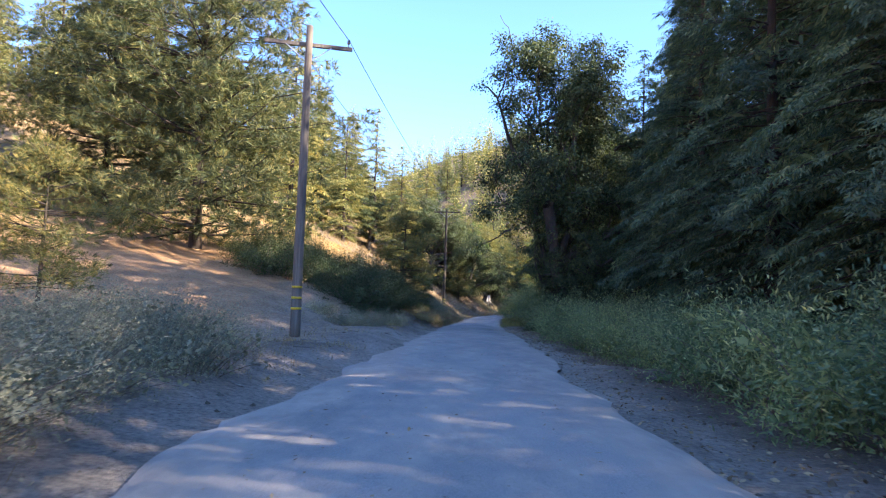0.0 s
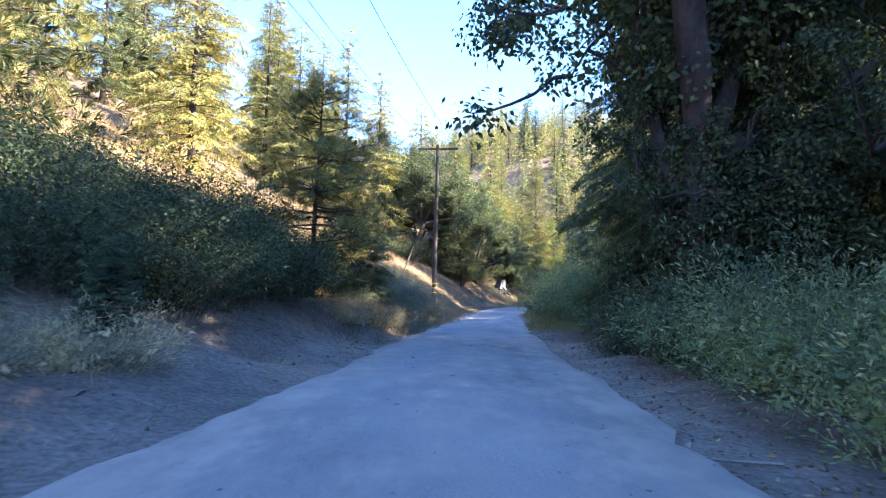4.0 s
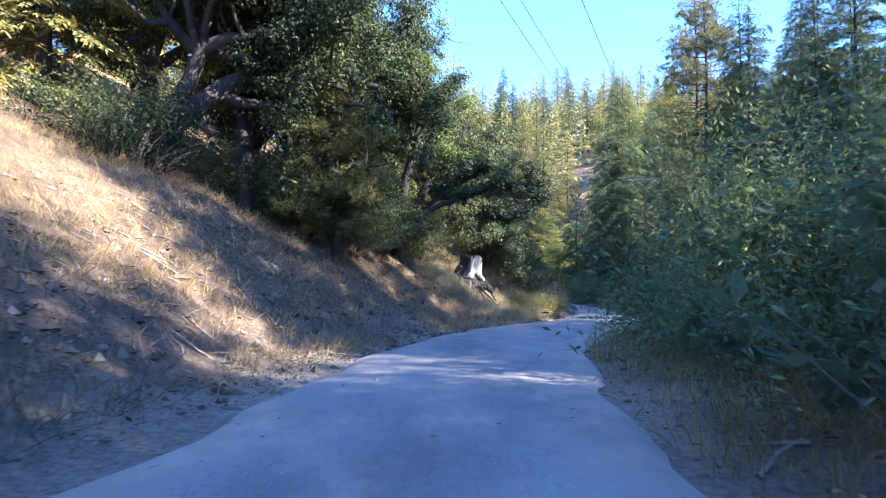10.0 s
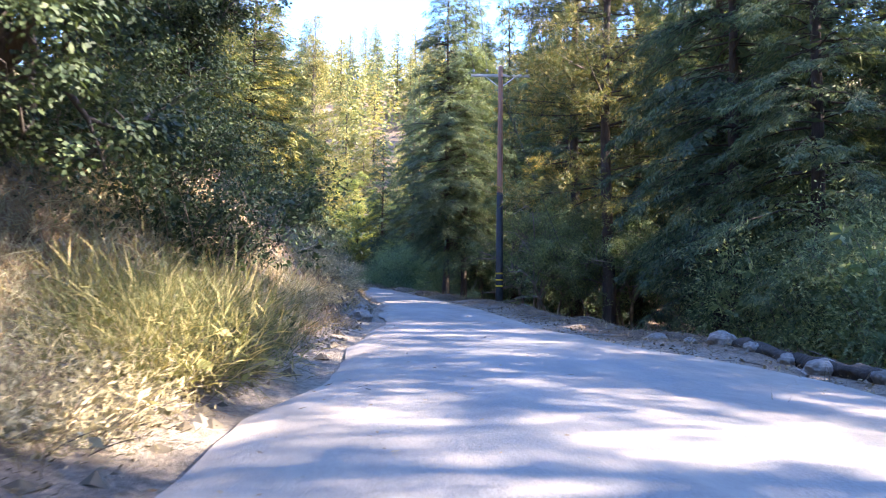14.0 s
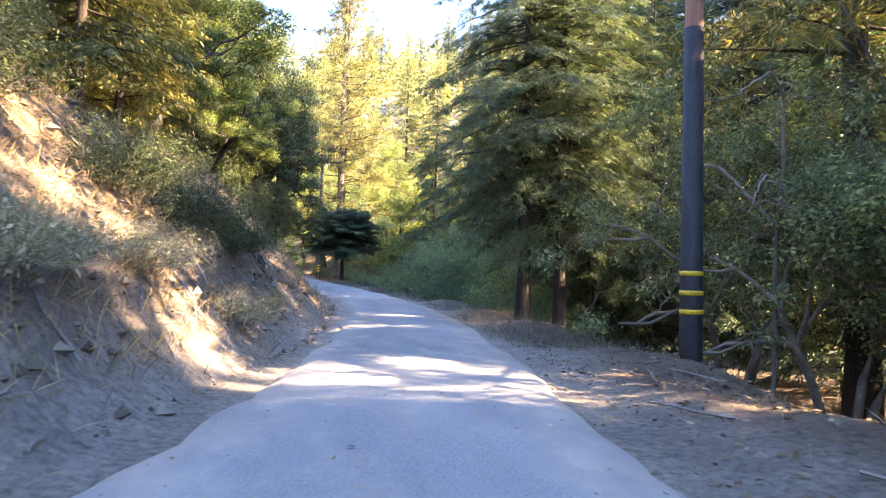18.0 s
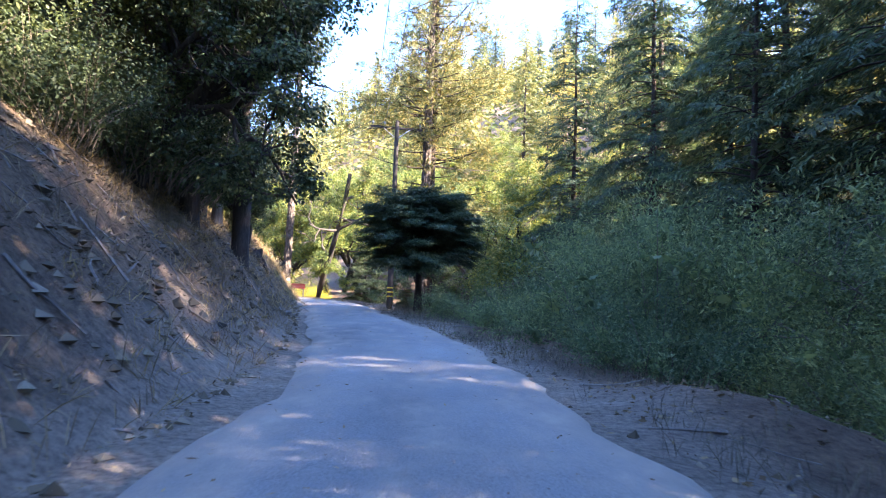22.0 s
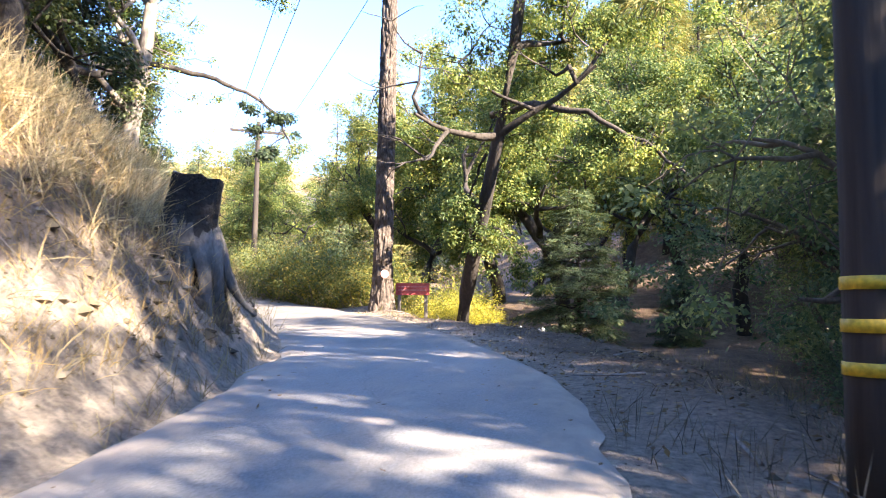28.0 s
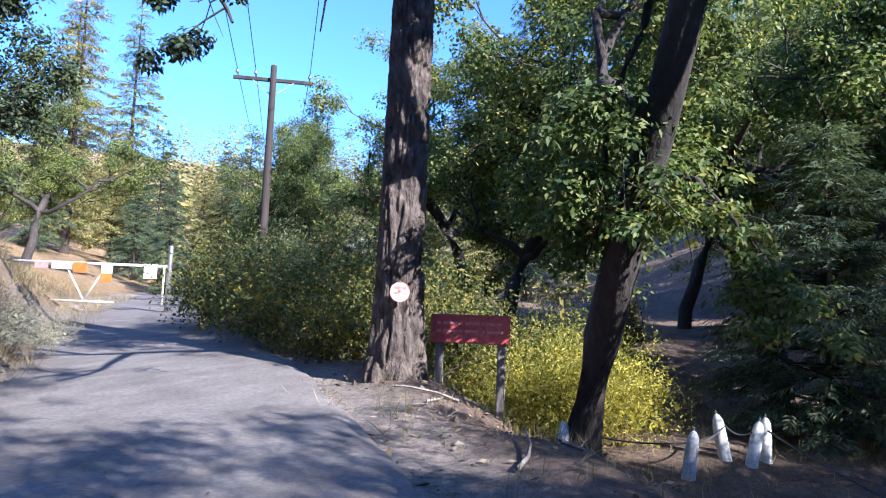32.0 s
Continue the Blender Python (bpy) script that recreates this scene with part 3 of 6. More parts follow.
def whorl_tree(name, height, reach, bare, seed, leaf, bark, levels, arms, sprays, spray, droop, fans=2, needle=0.16, power=0.8, lean=0.0, thick=0.012, ragged=0.25, flat=None, feather=0):
    """A conifer: straight trunk, whorls of arms, sprays of needles along them."""
    rng = np.random.default_rng(seed)
    root = new(name)
    wood, twigs, green = Heap(), Heap(), Heap()
    zs = np.linspace(-0.3, height * (0.99 if flat is None else 0.9), 14)
    r0 = height * thick
    rad = r0 * (1 - zs / height * 0.96).clip(0.02) * (1 + 0.35 * np.exp(-np.maximum(zs, 0) / 0.5))
    axis = np.c_[lean * zs + 0.03 * np.sin(zs * 0.7 + seed), 0.03 * np.cos(zs * 0.6), zs]
    wood.add(tube(axis, rad, 10, rng, 0.05))
    n = levels * arms
    h = bare + (height - bare) * (np.repeat(np.arange(levels), arms) + rng.random(n) * 0.7) / levels
    u = ((h - bare) / (height - bare)).clip(0, 1)
    shape = (1 - u) ** power * np.minimum(1.0, 0.55 + 2.2 * u) if flat is None else np.interp(u, [0, 0.25, 0.6, 0.85, 1], flat)
    ln = (reach * shape + 0.12) * (1 - ragged + 2 * ragged * rng.random(n) ** 1.3) * np.where(rng.random(n) < 0.12, 0.55, 1)
    az, rise = rng.random(n) * 2 * np.pi, 0.4 * u + rng.normal(size=n) * 0.12
    out = np.c_[np.cos(az), np.sin(az)]

    def at(k, t):
        r = ln[k] * t
        return np.c_[lean * h[k] + out[k, 0] * r, out[k, 1] * r, h[k] + ln[k] * (rise[k] * t - droop * t ** 2)]

    s = np.linspace(0, 1, 4)
    for k in range(n):
        if ln[k] > 0.8 and sprays > 2000:
            twigs.add(tube(at(np.full(4, k), s), np.linspace(0.009 * ln[k] + 0.008, 0.004, 4), 4))
    k = rng.choice(n, sprays, p=ln ** 1.4 / (ln ** 1.4).sum())
    t = np.sqrt(rng.uniform(0.05, 1.0, sprays))
    tang = unit(at(k, t + 0.02) - at(k, t))
    side = np.c_[-out[k, 1], out[k, 0], np.zeros(sprays)]
    sign = rng.uniform(-1, 1, sprays)[:, None]
    p = at(k, t) + side * sign * (ln[k] * 0.3 * (1 - t) + 0.14)[:, None] + rng.normal(size=(sprays, 3)) * 0.06
    way = unit(tang + side * sign * 1.0 + np.array([0, 0, -0.15]))
    flank = unit(np.cross(way, np.array([0, 0, 1.0]) + rng.normal(size=way.shape) * 0.35))
    lid = np.cross(flank, way)
    lid = lid * np.sign(lid[:, 2:3] + 1e-6)
    for f in range(feather):
        u2 = f / feather
        turn = flank * (1 if f % 2 else -1)
        big = spray * (0.7 + 0.6 * rng.random(sprays))
        green.add(blades(p + way * (big * u2)[:, None], unit(way * 0.75 + turn * (0.9 - 0.5 * u2) + rng.normal(size=way.shape) * 0.12), big * (0.55 - 0.15 * u2), big * (0.13 if feather < 8 else 0.085), rng, 0.25, lid, 0.4))
    for f in range(0 if feather else fans):
        w = unit(way + rng.normal(size=way.shape) * 0.3)
        green.add(blades(p, w, spray * (0.6 + 0.8 * rng.random(sprays)), spray * needle * (0.8 + 0.5 * rng.random(sprays)), rng, 0.2, lid, 0.6))
    c = max(60, sprays // 9)
    k = rng.choice(n, c, p=ln / ln.sum())
    green.add(blades(at(k, rng.uniform(0.08, 0.6, c)), unit(rng.normal(size=(c, 3)) * np.array([1, 1, 0.5])), spray * 1.2, spray * 0.4, rng, 0.2))
    wood.build("trunk", bark, root, True)
    if twigs.n:
        tagged(twigs.build("branchwork", bark, root, True), kind="stuff")
    green.build("crown", leaf, root)
    return root


def tuft_pine(name, height, reach, bare, seed, leaf, bark, branches, tufts, spike, lean=0.0, thick=0.014, needles=11, wide=0.09):
    """A pine: open crown of long arms that end in brushes of needles."""
    rng = np.random.default_rng(seed)
    root = new(name)
    wood, twigs, green = Heap(), Heap(), Heap()
    zs = np.linspace(-0.3, height, 16)
    rad = height * thick * (1 - zs / height * 0.95).clip(0.03) * (1 + 0.3 * np.exp(-np.maximum(zs, 0) / 0.6))
    axis = np.c_[lean * zs + 0.08 * np.sin(zs * 0.35 + seed), 0.08 * np.cos(zs * 0.3), zs]
    wood.add(tube(axis, rad, 12, rng, 0.04))
    pts, ways = [], []
    for h in bare + (height - bare) * np.sort(rng.random(branches) ** 0.9):
        u = (h - bare) / (height - bare)
        ln = reach * (0.35 + 0.65 * np.sin(np.pi * min(1, 0.25 + 0.75 * (1 - u)) * 0.62)) * (1 - u ** 3) * (0.55 + 0.6 * rng.random()) + 0.2
        az = rng.random() * 2 * np.pi
        s = np.linspace(0, 1, 6)
        bow = rng.uniform(-0.1, 0.35)
        arm = np.c_[lean * h + np.cos(az + 0.4 * s * rng.normal()) * ln * s, np.sin(az) * ln * s, h + ln * (bow * s ** 1.6 - 0.1 * s + 0.25 * u * s)]
        twigs.add(tube(arm, np.linspace(0.01 * ln + 0.014, 0.006, 6), 5))
        n = max(4, int(tufts * ln / reach))
        pads = max(3, n // 7)
        t = np.r_[1.0, rng.uniform(0.3, 1.0, pads - 1)]
        base = np.stack([np.interp(t, s, arm[:, c]) for c in range(3)], -1) + rng.normal(size=(pads, 3)) * np.array([1, 1, 0.35]) * ln * 0.11
        k = rng.integers(0, pads, n)
        off = rng.normal(size=(n, 3)) * np.array([1, 1, 0.45]) * (0.16 + 0.042 * ln)
        pts.append(base[k] + off)
        ways.append(unit(off * 2.0 + unit(arm[-1] - arm[0]) * 0.25 + [0, 0, 0.3]))
    pts, ways = np.concatenate(pts), np.concatenate(ways)
    for k in range(needles):
        w = unit(ways + rng.normal(size=ways.shape) * 0.6)
        green.add(blades(pts + rng.normal(size=pts.shape) * 0.05, w, spike * (0.7 + 0.6 * rng.random(len(pts))), spike * wide, rng, 0.1, ways + [0, 0, 0.6], 0.5))
    green.add(blades(pts[::3], ways[::3], spike * 0.9, spike * 0.4, rng))
    wood.build("trunk", bark, root, True)
    if twigs.n:
        tagged(twigs.build("branchwork", bark, root, True), kind="stuff")
    green.build("crown", leaf, root)
    return root


def leaf_balls(green, ends, leaves, clump, size, narrow, rng, sag=0.0):
    """Leaves in rounded sprays round the twig ends, their faces turned outwards and up."""
    n = max(8, leaves // 130)
    centres = ends[rng.integers(0, len(ends), n)] + rng.normal(size=(n, 3)) * clump * 0.35
    ball = clump * rng.uniform(0.4, 1.15, n)
    k = rng.choice(n, leaves, p=ball ** 2 / (ball ** 2).sum())
    off = unit(rng.normal(size=(leaves, 3))) * (ball[k] * rng.uniform(0.3, 1.15, leaves))[:, None] * np.array([1, 1, 0.62])
    face = unit(off / ball[k][:, None] + np.array([0, 0, 0.45]))
    ways = unit(np.cross(face, rng.normal(size=(leaves, 3))) + face * 0.25 + np.array([0, 0, -0.1 - sag]))
    green.add(blades(centres[k] + off, ways, size * (0.6 + 0.8 * rng.random(leaves)), size * narrow, rng, 0.1, face, 0.4))
    c = leaves // 12
    k = rng.integers(0, n, c)
    green.add(blades(centres[k] + rng.normal(size=(c, 3)) * (ball[k] * 0.16)[:, None], unit(rng.normal(size=(c, 3))), ball[k] * 0.26, ball[k] * 0.17, rng))


def limb_tree(name, height, reach, seed, leaf, bark, leaves, size, stems=1, lean=(0.0, 0.0), fork=0.3, clump=0.6, thick=0.03, narrow=0.5, up=0.5, sag=0.0, trunk=None, first=0.75, bounds=None):
    """A broadleaf: forking limbs, leaves in clumps round the twigs. trunk: a given bent stem."""
    rng = np.random.default_rng(seed)
    root = new(name)
    wood, twigs, green = Heap(), Heap(), Heap()
    ends = []

    def fork_off(path, w, ln, rad, level):
        n = len(path)
        for _ in range(rng.integers(2, 4) if level else rng.integers(4, 7)):
            s = rng.uniform(0.45, 1.0) if level else rng.uniform(first, 1.0)
            q = path[min(n - 1, int(round(s * (n - 1))))]
            out = unit(rng.normal(size=3) * np.array([1, 1, 0.5]))
            nw = unit(w * 0.55 + out * 0.9 + np.array([0, 0, up * 0.4 - sag * level * 0.2]))
            grow(q, nw, ln * rng.uniform(0.6, 0.85), rad * 0.55, level + 1)

    def grow(p, way, ln, rad, level):
        n = 6
        path = [np.array(p, float)]
        w = np.array(way, float)
        for _ in range(n - 1):
            w = unit(w + rng.normal(size=3) * 0.24 + np.array([0, 0, 0.05 * up]))
            path.append(path[-1] + w * ln / (n - 1))
        path = np.array(path)
        (wood if level == 0 else twigs).add(tube(path, np.linspace(rad, rad * (0.7 if level == 0 else 0.3), n), 9 if level == 0 else (5 if level < 3 else 3), rng, 0.05))
        if level >= 2:
            ends.extend(path[2:])
        if level < 4:
            fork_off(path, w, ln, rad, level)

    if trunk is not None:
        path = np.array(trunk, float)
        r0 = height * thick
        wood.add(tube(path, np.linspace(r0, r0 * 0.55, len(path)) * (1 + 0.4 * np.exp(-np.arange(len(path)) * 1.5)), 14, rng, 0.04))
        fork_off(path, unit(path[-1] - path[-2]), height * fork, r0 * 0.9, 0)
    for k in range(stems if trunk is None else 0):
        az = rng.random() * 6.28
        w = unit(np.array([lean[0] + 0.35 * (stems > 1) * np.cos(az), lean[1] + 0.35 * (stems > 1) * np.sin(az), 1.0]))
        grow([0.15 * (stems > 1) * np.cos(az), 0.15 * (stems > 1) * np.sin(az), -0.2], w, height * fork, height * thick / stems ** 0.5, 0)
    ends = np.array(ends)
    if trunk is None:
        top = ends[:, 2].max()
        sc = np.array([1.0, 1.0, height * 0.93 / top])
        wide = np.percentile(np.hypot(ends[:, 0] - lean[0] * height * 0.6, ends[:, 1] - lean[1] * height * 0.6), 92)
        sc[:2] = np.clip(reach / max(wide, 0.1), 0.6, 1.6)
        ends = ends * sc
        wood.v, twigs.v = [v * sc for v in wood.v], [v * sc for v in twigs.v]
    if bounds is not None:
        ends = ends[(ends[:, 0] > bounds[0]) & (ends[:, 1] > bounds[1]) & (ends[:, 2] > bounds[2])]
    leaf_balls(green, ends, leaves, clump, size, narrow, rng, sag)
    wood.build("trunk", bark, root, True)
    if twigs.n:
        tagged(twigs.build("branchwork", bark, root, True), kind="stuff")
    green.build("crown", leaf, root)
    return root


def thicket(name, height, reach, seed, leaf, bark, stems, leaves, size, narrow=0.25, flare=0.5, upright=0.8, spread=0.09, low=0.25, knots=7):
    """A many-stemmed bush: arching stems, leaves in knots along them."""
    rng = np.random.default_rng(seed)
    root = new(name)
    wood, green = Heap(), Heap()
    centres, outs = [], []
    for k in range(stems):
        az, r = rng.random() * 6.28, rng.random() ** 0.6
        base = np.array([np.cos(az), np.sin(az), 0]) * reach * 0.55 * r
        ln = height * (rng.uniform(0.42, 1.0) + (0.22 if rng.random() < 0.12 else 0)) * (1 - 0.35 * r * r)
        s = np.linspace(0, 1, 6)
        az2 = az + rng.normal() * 0.6
        out = reach * flare * (0.3 + r) * s ** 1.5
        path = np.c_[base[0] + np.cos(az2) * out, base[1] + np.sin(az2) * out, ln * (s - 0.12 * s ** 3 * r) - 0.15]
        wood.add(tube(path, np.linspace(0.006 * height ** 0.8 + 0.003, 0.002, 6), 4))
        t = np.r_[low + (1 - low) * rng.random(knots - 1) ** 0.75, 1.0]
        p = np.stack([np.interp(t, s, path[:, c]) for c in range(3)], -1)
        centres.append(p + np.clip(rng.normal(size=p.shape), -1.4, 1.4) * spread * height * (0.5 + 0.8 * (1 - t))[:, None])
        outs.append(np.tile([np.cos(az2), np.sin(az2), 0.0], (knots, 1)))
    centres, outs = np.concatenate(centres), np.concatenate(outs)
    k = rng.integers(0, len(centres), leaves)
    blob = (0.062 * height + 0.07) * rng.uniform(0.5, 1.35, len(centres))
    off = np.clip(rng.normal(size=(leaves, 3)), -1.8, 1.8) * blob[k][:, None]
    pts = centres[k] + off
    pts[:, 2] = np.maximum(pts[:, 2], 0.03)
    ways = unit(rng.normal(size=(leaves, 3)) * 0.6 + unit(off) * 0.6 + outs[k] * 0.3 + np.array([0, 0, upright * 0.5]))
    face = unit(off) + outs[k] * 0.4 + np.array([0, 0, 0.5])
    green.add(blades(pts, ways, size * (0.6 + 0.8 * rng.random(leaves)), size * narrow, rng, 0.1, face, 0.4))
    c = leaves // 14
    k = rng.integers(0, len(centres), c)
    green.add(blades(centres[k] * np.array([0.85, 0.85, 0.8]), unit(rng.normal(size=(c, 3))), blob[k] * 0.75, blob[k] * 0.4, rng))
    tagged(wood.build("branchwork", bark, root), kind="stuff")
    green.build("foliage", leaf, root)
    return root


def plant(proto, spots, label, category, group, rng_seed, lo=0.85, hi=1.15, sink=0.05):
    """Stand copies of a plant at (x, y[, scale]); the first spot takes the original."""
    rng = random.Random(rng_seed)
    for n, spot in enumerate(spots):
        x, y = spot[:2]
        k = spot[2] if len(spot) > 2 else rng.uniform(lo, hi)
        turn = rng.uniform(0, 360)
        m = pose(x, y, ground_at(x, y) - sink, 0, 0, turn)
        ob = proto if n == 0 else copy_thing(proto, m)
        ob.matrix_basis = m @ Matrix.Diagonal((k, k, k * rng.uniform(0.94, 1.06), 1))
        tagged(ob, label, category, group)


def beside(y, d):
    """A spot d metres to the right of the road's middle."""
    return float(road_x(y)) + d, y

# ---- trees and bushes ----
FIR_A = whorl_tree("fir_tree", 22, 4.2, 1.5, 11, M_FIR, M_BARK, 42, 7, 7600, 0.38, 0.42, feather=7)
FIR_B = whorl_tree("fir_tree", 26, 4.0, 3.0, 12, M_FIR, M_BARK, 46, 7, 5200, 0.42, 0.42, thick=0.009, feather=6)
FIR_N = whorl_tree("fir_tree", 23, 3.6, 3.2, 15, M_FIR, M_BARK, 56, 8, 15000, 0.26, 0.42, thick=0.0085, feather=10)
FIR_C = whorl_tree("fir_tree", 14, 3.2, 0.6, 13, M_FIR, M_BARK, 34, 7, 4200, 0.36, 0.32, feather=6)
SUN_FIR = whorl_tree("sunlit_fir", 9, 2.3, 0.8, 16, M_SUNFIR, M_BARK, 26, 7, 3200, 0.3, 0.25, feather=6)
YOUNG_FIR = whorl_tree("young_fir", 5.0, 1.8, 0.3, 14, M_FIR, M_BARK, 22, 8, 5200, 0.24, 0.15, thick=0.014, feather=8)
FAR_A = whorl_tree("conifer", 20, 3.9, 0.8, 21, M_SUNFIR, M_BARK, 34, 7, 4200, 0.46, 0.3, ragged=0.3, feather=5)
FAR_B = whorl_tree("conifer", 24, 3.7, 1.5, 22, M_SUNFIR, M_BARK, 34, 7, 4600, 0.5, 0.25, ragged=0.35, feather=4)
FAR_C = whorl_tree("conifer", 15, 3.3, 0.6, 23, M_SUNFIR, M_BARK, 28, 7, 3600, 0.42, 0.25, ragged=0.3, feather=5)
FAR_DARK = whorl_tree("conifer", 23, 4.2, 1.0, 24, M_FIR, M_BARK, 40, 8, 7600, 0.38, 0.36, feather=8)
PINE_A = tuft_pine("pine_tree", 22, 7.4, 0.8, 31, M_PINE, M_BARK, 230, 60, 0.42, needles=15, wide=0.09)
PINE_B = tuft_pine("pine_tree", 30, 4.2, 6.0, 32, M_PINE, M_BARK, 170, 44, 0.34, thick=0.011, needles=14, wide=0.08)
YOUNG_PINE = tuft_pine("young_pine", 7.0, 2.0, 1.2, 33, M_PINE, M_BARK, 80, 26, 0.28, needles=16, wide=0.06)
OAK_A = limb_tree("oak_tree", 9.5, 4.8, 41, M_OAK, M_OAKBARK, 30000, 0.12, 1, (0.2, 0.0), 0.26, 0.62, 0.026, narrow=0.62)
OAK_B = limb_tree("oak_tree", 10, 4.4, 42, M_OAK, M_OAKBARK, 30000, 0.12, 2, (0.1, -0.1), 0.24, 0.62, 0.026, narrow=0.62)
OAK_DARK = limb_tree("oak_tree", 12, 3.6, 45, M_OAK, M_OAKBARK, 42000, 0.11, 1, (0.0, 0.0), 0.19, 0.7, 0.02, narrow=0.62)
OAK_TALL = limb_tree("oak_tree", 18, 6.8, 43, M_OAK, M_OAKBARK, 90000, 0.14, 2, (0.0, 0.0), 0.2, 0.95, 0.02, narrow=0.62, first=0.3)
SUNLIT_OAK = limb_tree("yellow_leaved_oak", 13, 5.2, 44, M_SUNOAK, M_OAKBARK, 42000, 0.115, 1, (0.05, 0.0), 0.28, 0.72, 0.016, narrow=0.62)
WILLOW_A = thicket("willow_thicket", 4.2, 2.8, 51, M_WILLOW, M_TWIG, 50, 34000, 0.09, 0.3, knots=7)
WILLOW_B = thicket("willow_thicket", 2.3, 2.0, 52, M_WILLOW, M_TWIG, 42, 16000, 0.085, 0.28, knots=7)
ALDER = limb_tree("streamside_alder", 8, 3.4, 53, M_WILLOW, M_TWIG, 32000, 0.09, 3, (0.0, 0.0), 0.22, 0.6, 0.014, 0.5)
SAGE_A = thicket("sagebrush", 1.25, 1.2, 61, M_SAGE, M_TWIG, 110, 17000, 0.045, 0.24, 0.7, 1.1, 0.1, knots=9)
SAGE_B = thicket("rabbitbrush", 0.85, 0.75, 62, M_RABBIT, M_TWIG, 70, 6000, 0.07, 0.12, 0.6, 1.4, 0.07)
BRUSH = thicket("chaparral_bush", 2.2, 2.0, 63, M_OAK, M_TWIG, 80, 15000, 0.07, 0.5, 0.6, 0.4, 0.1)
GOLDBUSH = thicket("yellow_bush", 2.6, 2.0, 64, M_GOLD, M_TWIG, 70, 14000, 0.085, 0.5, 0.6, 0.4, 0.1)

# right side, first stretch: dark firs and the tall oak
plant(FIR_A, [(*beside(53.2, 6.9), 0.95), beside(27, 12.5), beside(17, 11.5), beside(21, 17), beside(33, 15), beside(10, 15), beside(38, 12), beside(47, 11), beside(51.5, 9.6), beside(15, 9.5), beside(22.5, 9.6), beside(29.5, 9.4), beside(35, 10.5), beside(2, 18), beside(-8, 15), beside(-18, 14)],
      "tall dark green fir with drooping branches in shade", "tree", "firs along the road", 1)
plant(OAK_TALL, [(7.9, 41.6, 1.1), beside(49, 10.5)], "tall spreading oak with dense leaves toned dark by painted shade", "tree", "oaks along the road", 2)
# Some stand out of view, added to shade the left bank.
plant(FIR_B, [(33.5, 122, 1.03), (38.5, 127, 0.95), (32.2, 154.2, 1.0), (31, 169, 0.95), (27.8, 172, 0.75), (29.5, 165.5, 0.8), (39, 145, 1.05), (24.8, 113.5, 0.85), (30.5, 111, 0.95), (31.5, 116.5, 0.9), (26.5, 98.5, 0.75), (33, 162, 1.0), (37, 114, 0.95), (34, 106, 0.9), (22, 84, 0.8), (26, 76, 0.85)],
      "tall dark green creekside fir, some unseen and added for shade", "tree", "firs along the road", 3)
plant(FIR_N, [(23.95, 137.3, 1.0), (25.25, 137.75, 0.92), (27.4, 140.5, 0.9), (*beside(53.5, 7.2), 0.95)], "tall dark fir with bare lower trunk beside the road", "tree", "firs along the road", 30)
# Those near y 57 to 72 are added, mostly unseen, to shade the bank.
plant(FIR_C, [beside(122, 15), beside(128, 17), beside(134, 12), (*beside(57, 13.5), 0.9), (*beside(61, 14.5), 0.95), (*beside(65, 13.5), 0.9), (*beside(69, 14.5), 0.95), (*beside(72.5, 13.5), 0.85), beside(150, 12), beside(158, 11), (*beside(147, 9.2), 0.5), (*beside(155.5, 8.4), 0.42), (*beside(163.5, 7.4), 0.5), (*beside(143.2, 10.2), 0.55), beside(141, 9.5, ), beside(164, 14), beside(104, 18), beside(112, 16), *[beside(100 + 7 * n, 24 + (37 * n) % 9) for n in range(9)], (-19, 233, 0.8), (-9, 228, 0.8), (-29, 234, 0.9), (-3, 219, 0.6), (-24, 219, 0.6), (-12, 222, 0.9), (-20, 226, 0.9), (-6, 214, 0.6), (-27, 224, 0.9), (-16, 214, 0.55), (-30, 216, 0.8)],
      "dark green creekside fir, several unseen and added for shade", "tree", "firs along the road", 4)
plant(PINE_B, [(20.9, 178.2, 1.0), (28.7, 130.0, 1.0), (27, 124, 0.9)], "tall pine with a long bare trunk", "tree", "tall pines", 5)
# left, first stretch
plant(PINE_A, [(-15.0, 42.5, 1.08), (-24, 50, 0.9), (-30, 38, 0.8)], "large bushy pine, sunlit on one side", "tree", "pines on the slope", 6)
plant(YOUNG_PINE, [(-2.6, 47.6, 1.02), (-11.2, 19.5, 0.75), (-5.0, 84, 0.6), (2.8, 91.5, 0.72), (16.7, 141.1, 0.32), (15.9, 143.6, 0.25)], "young pine with an open crown", "tree", "young trees", 7)
plant(YOUNG_FIR, [(-2.0, 51.0, 0.9), (-4.1, 34.3, 0.3), (16.1, 195.6, 1.12), (19.5, 196, 0.6), (-3.2, 36.0, 0.28)], "young fir with tiers of branches", "tree", "young trees", 8)
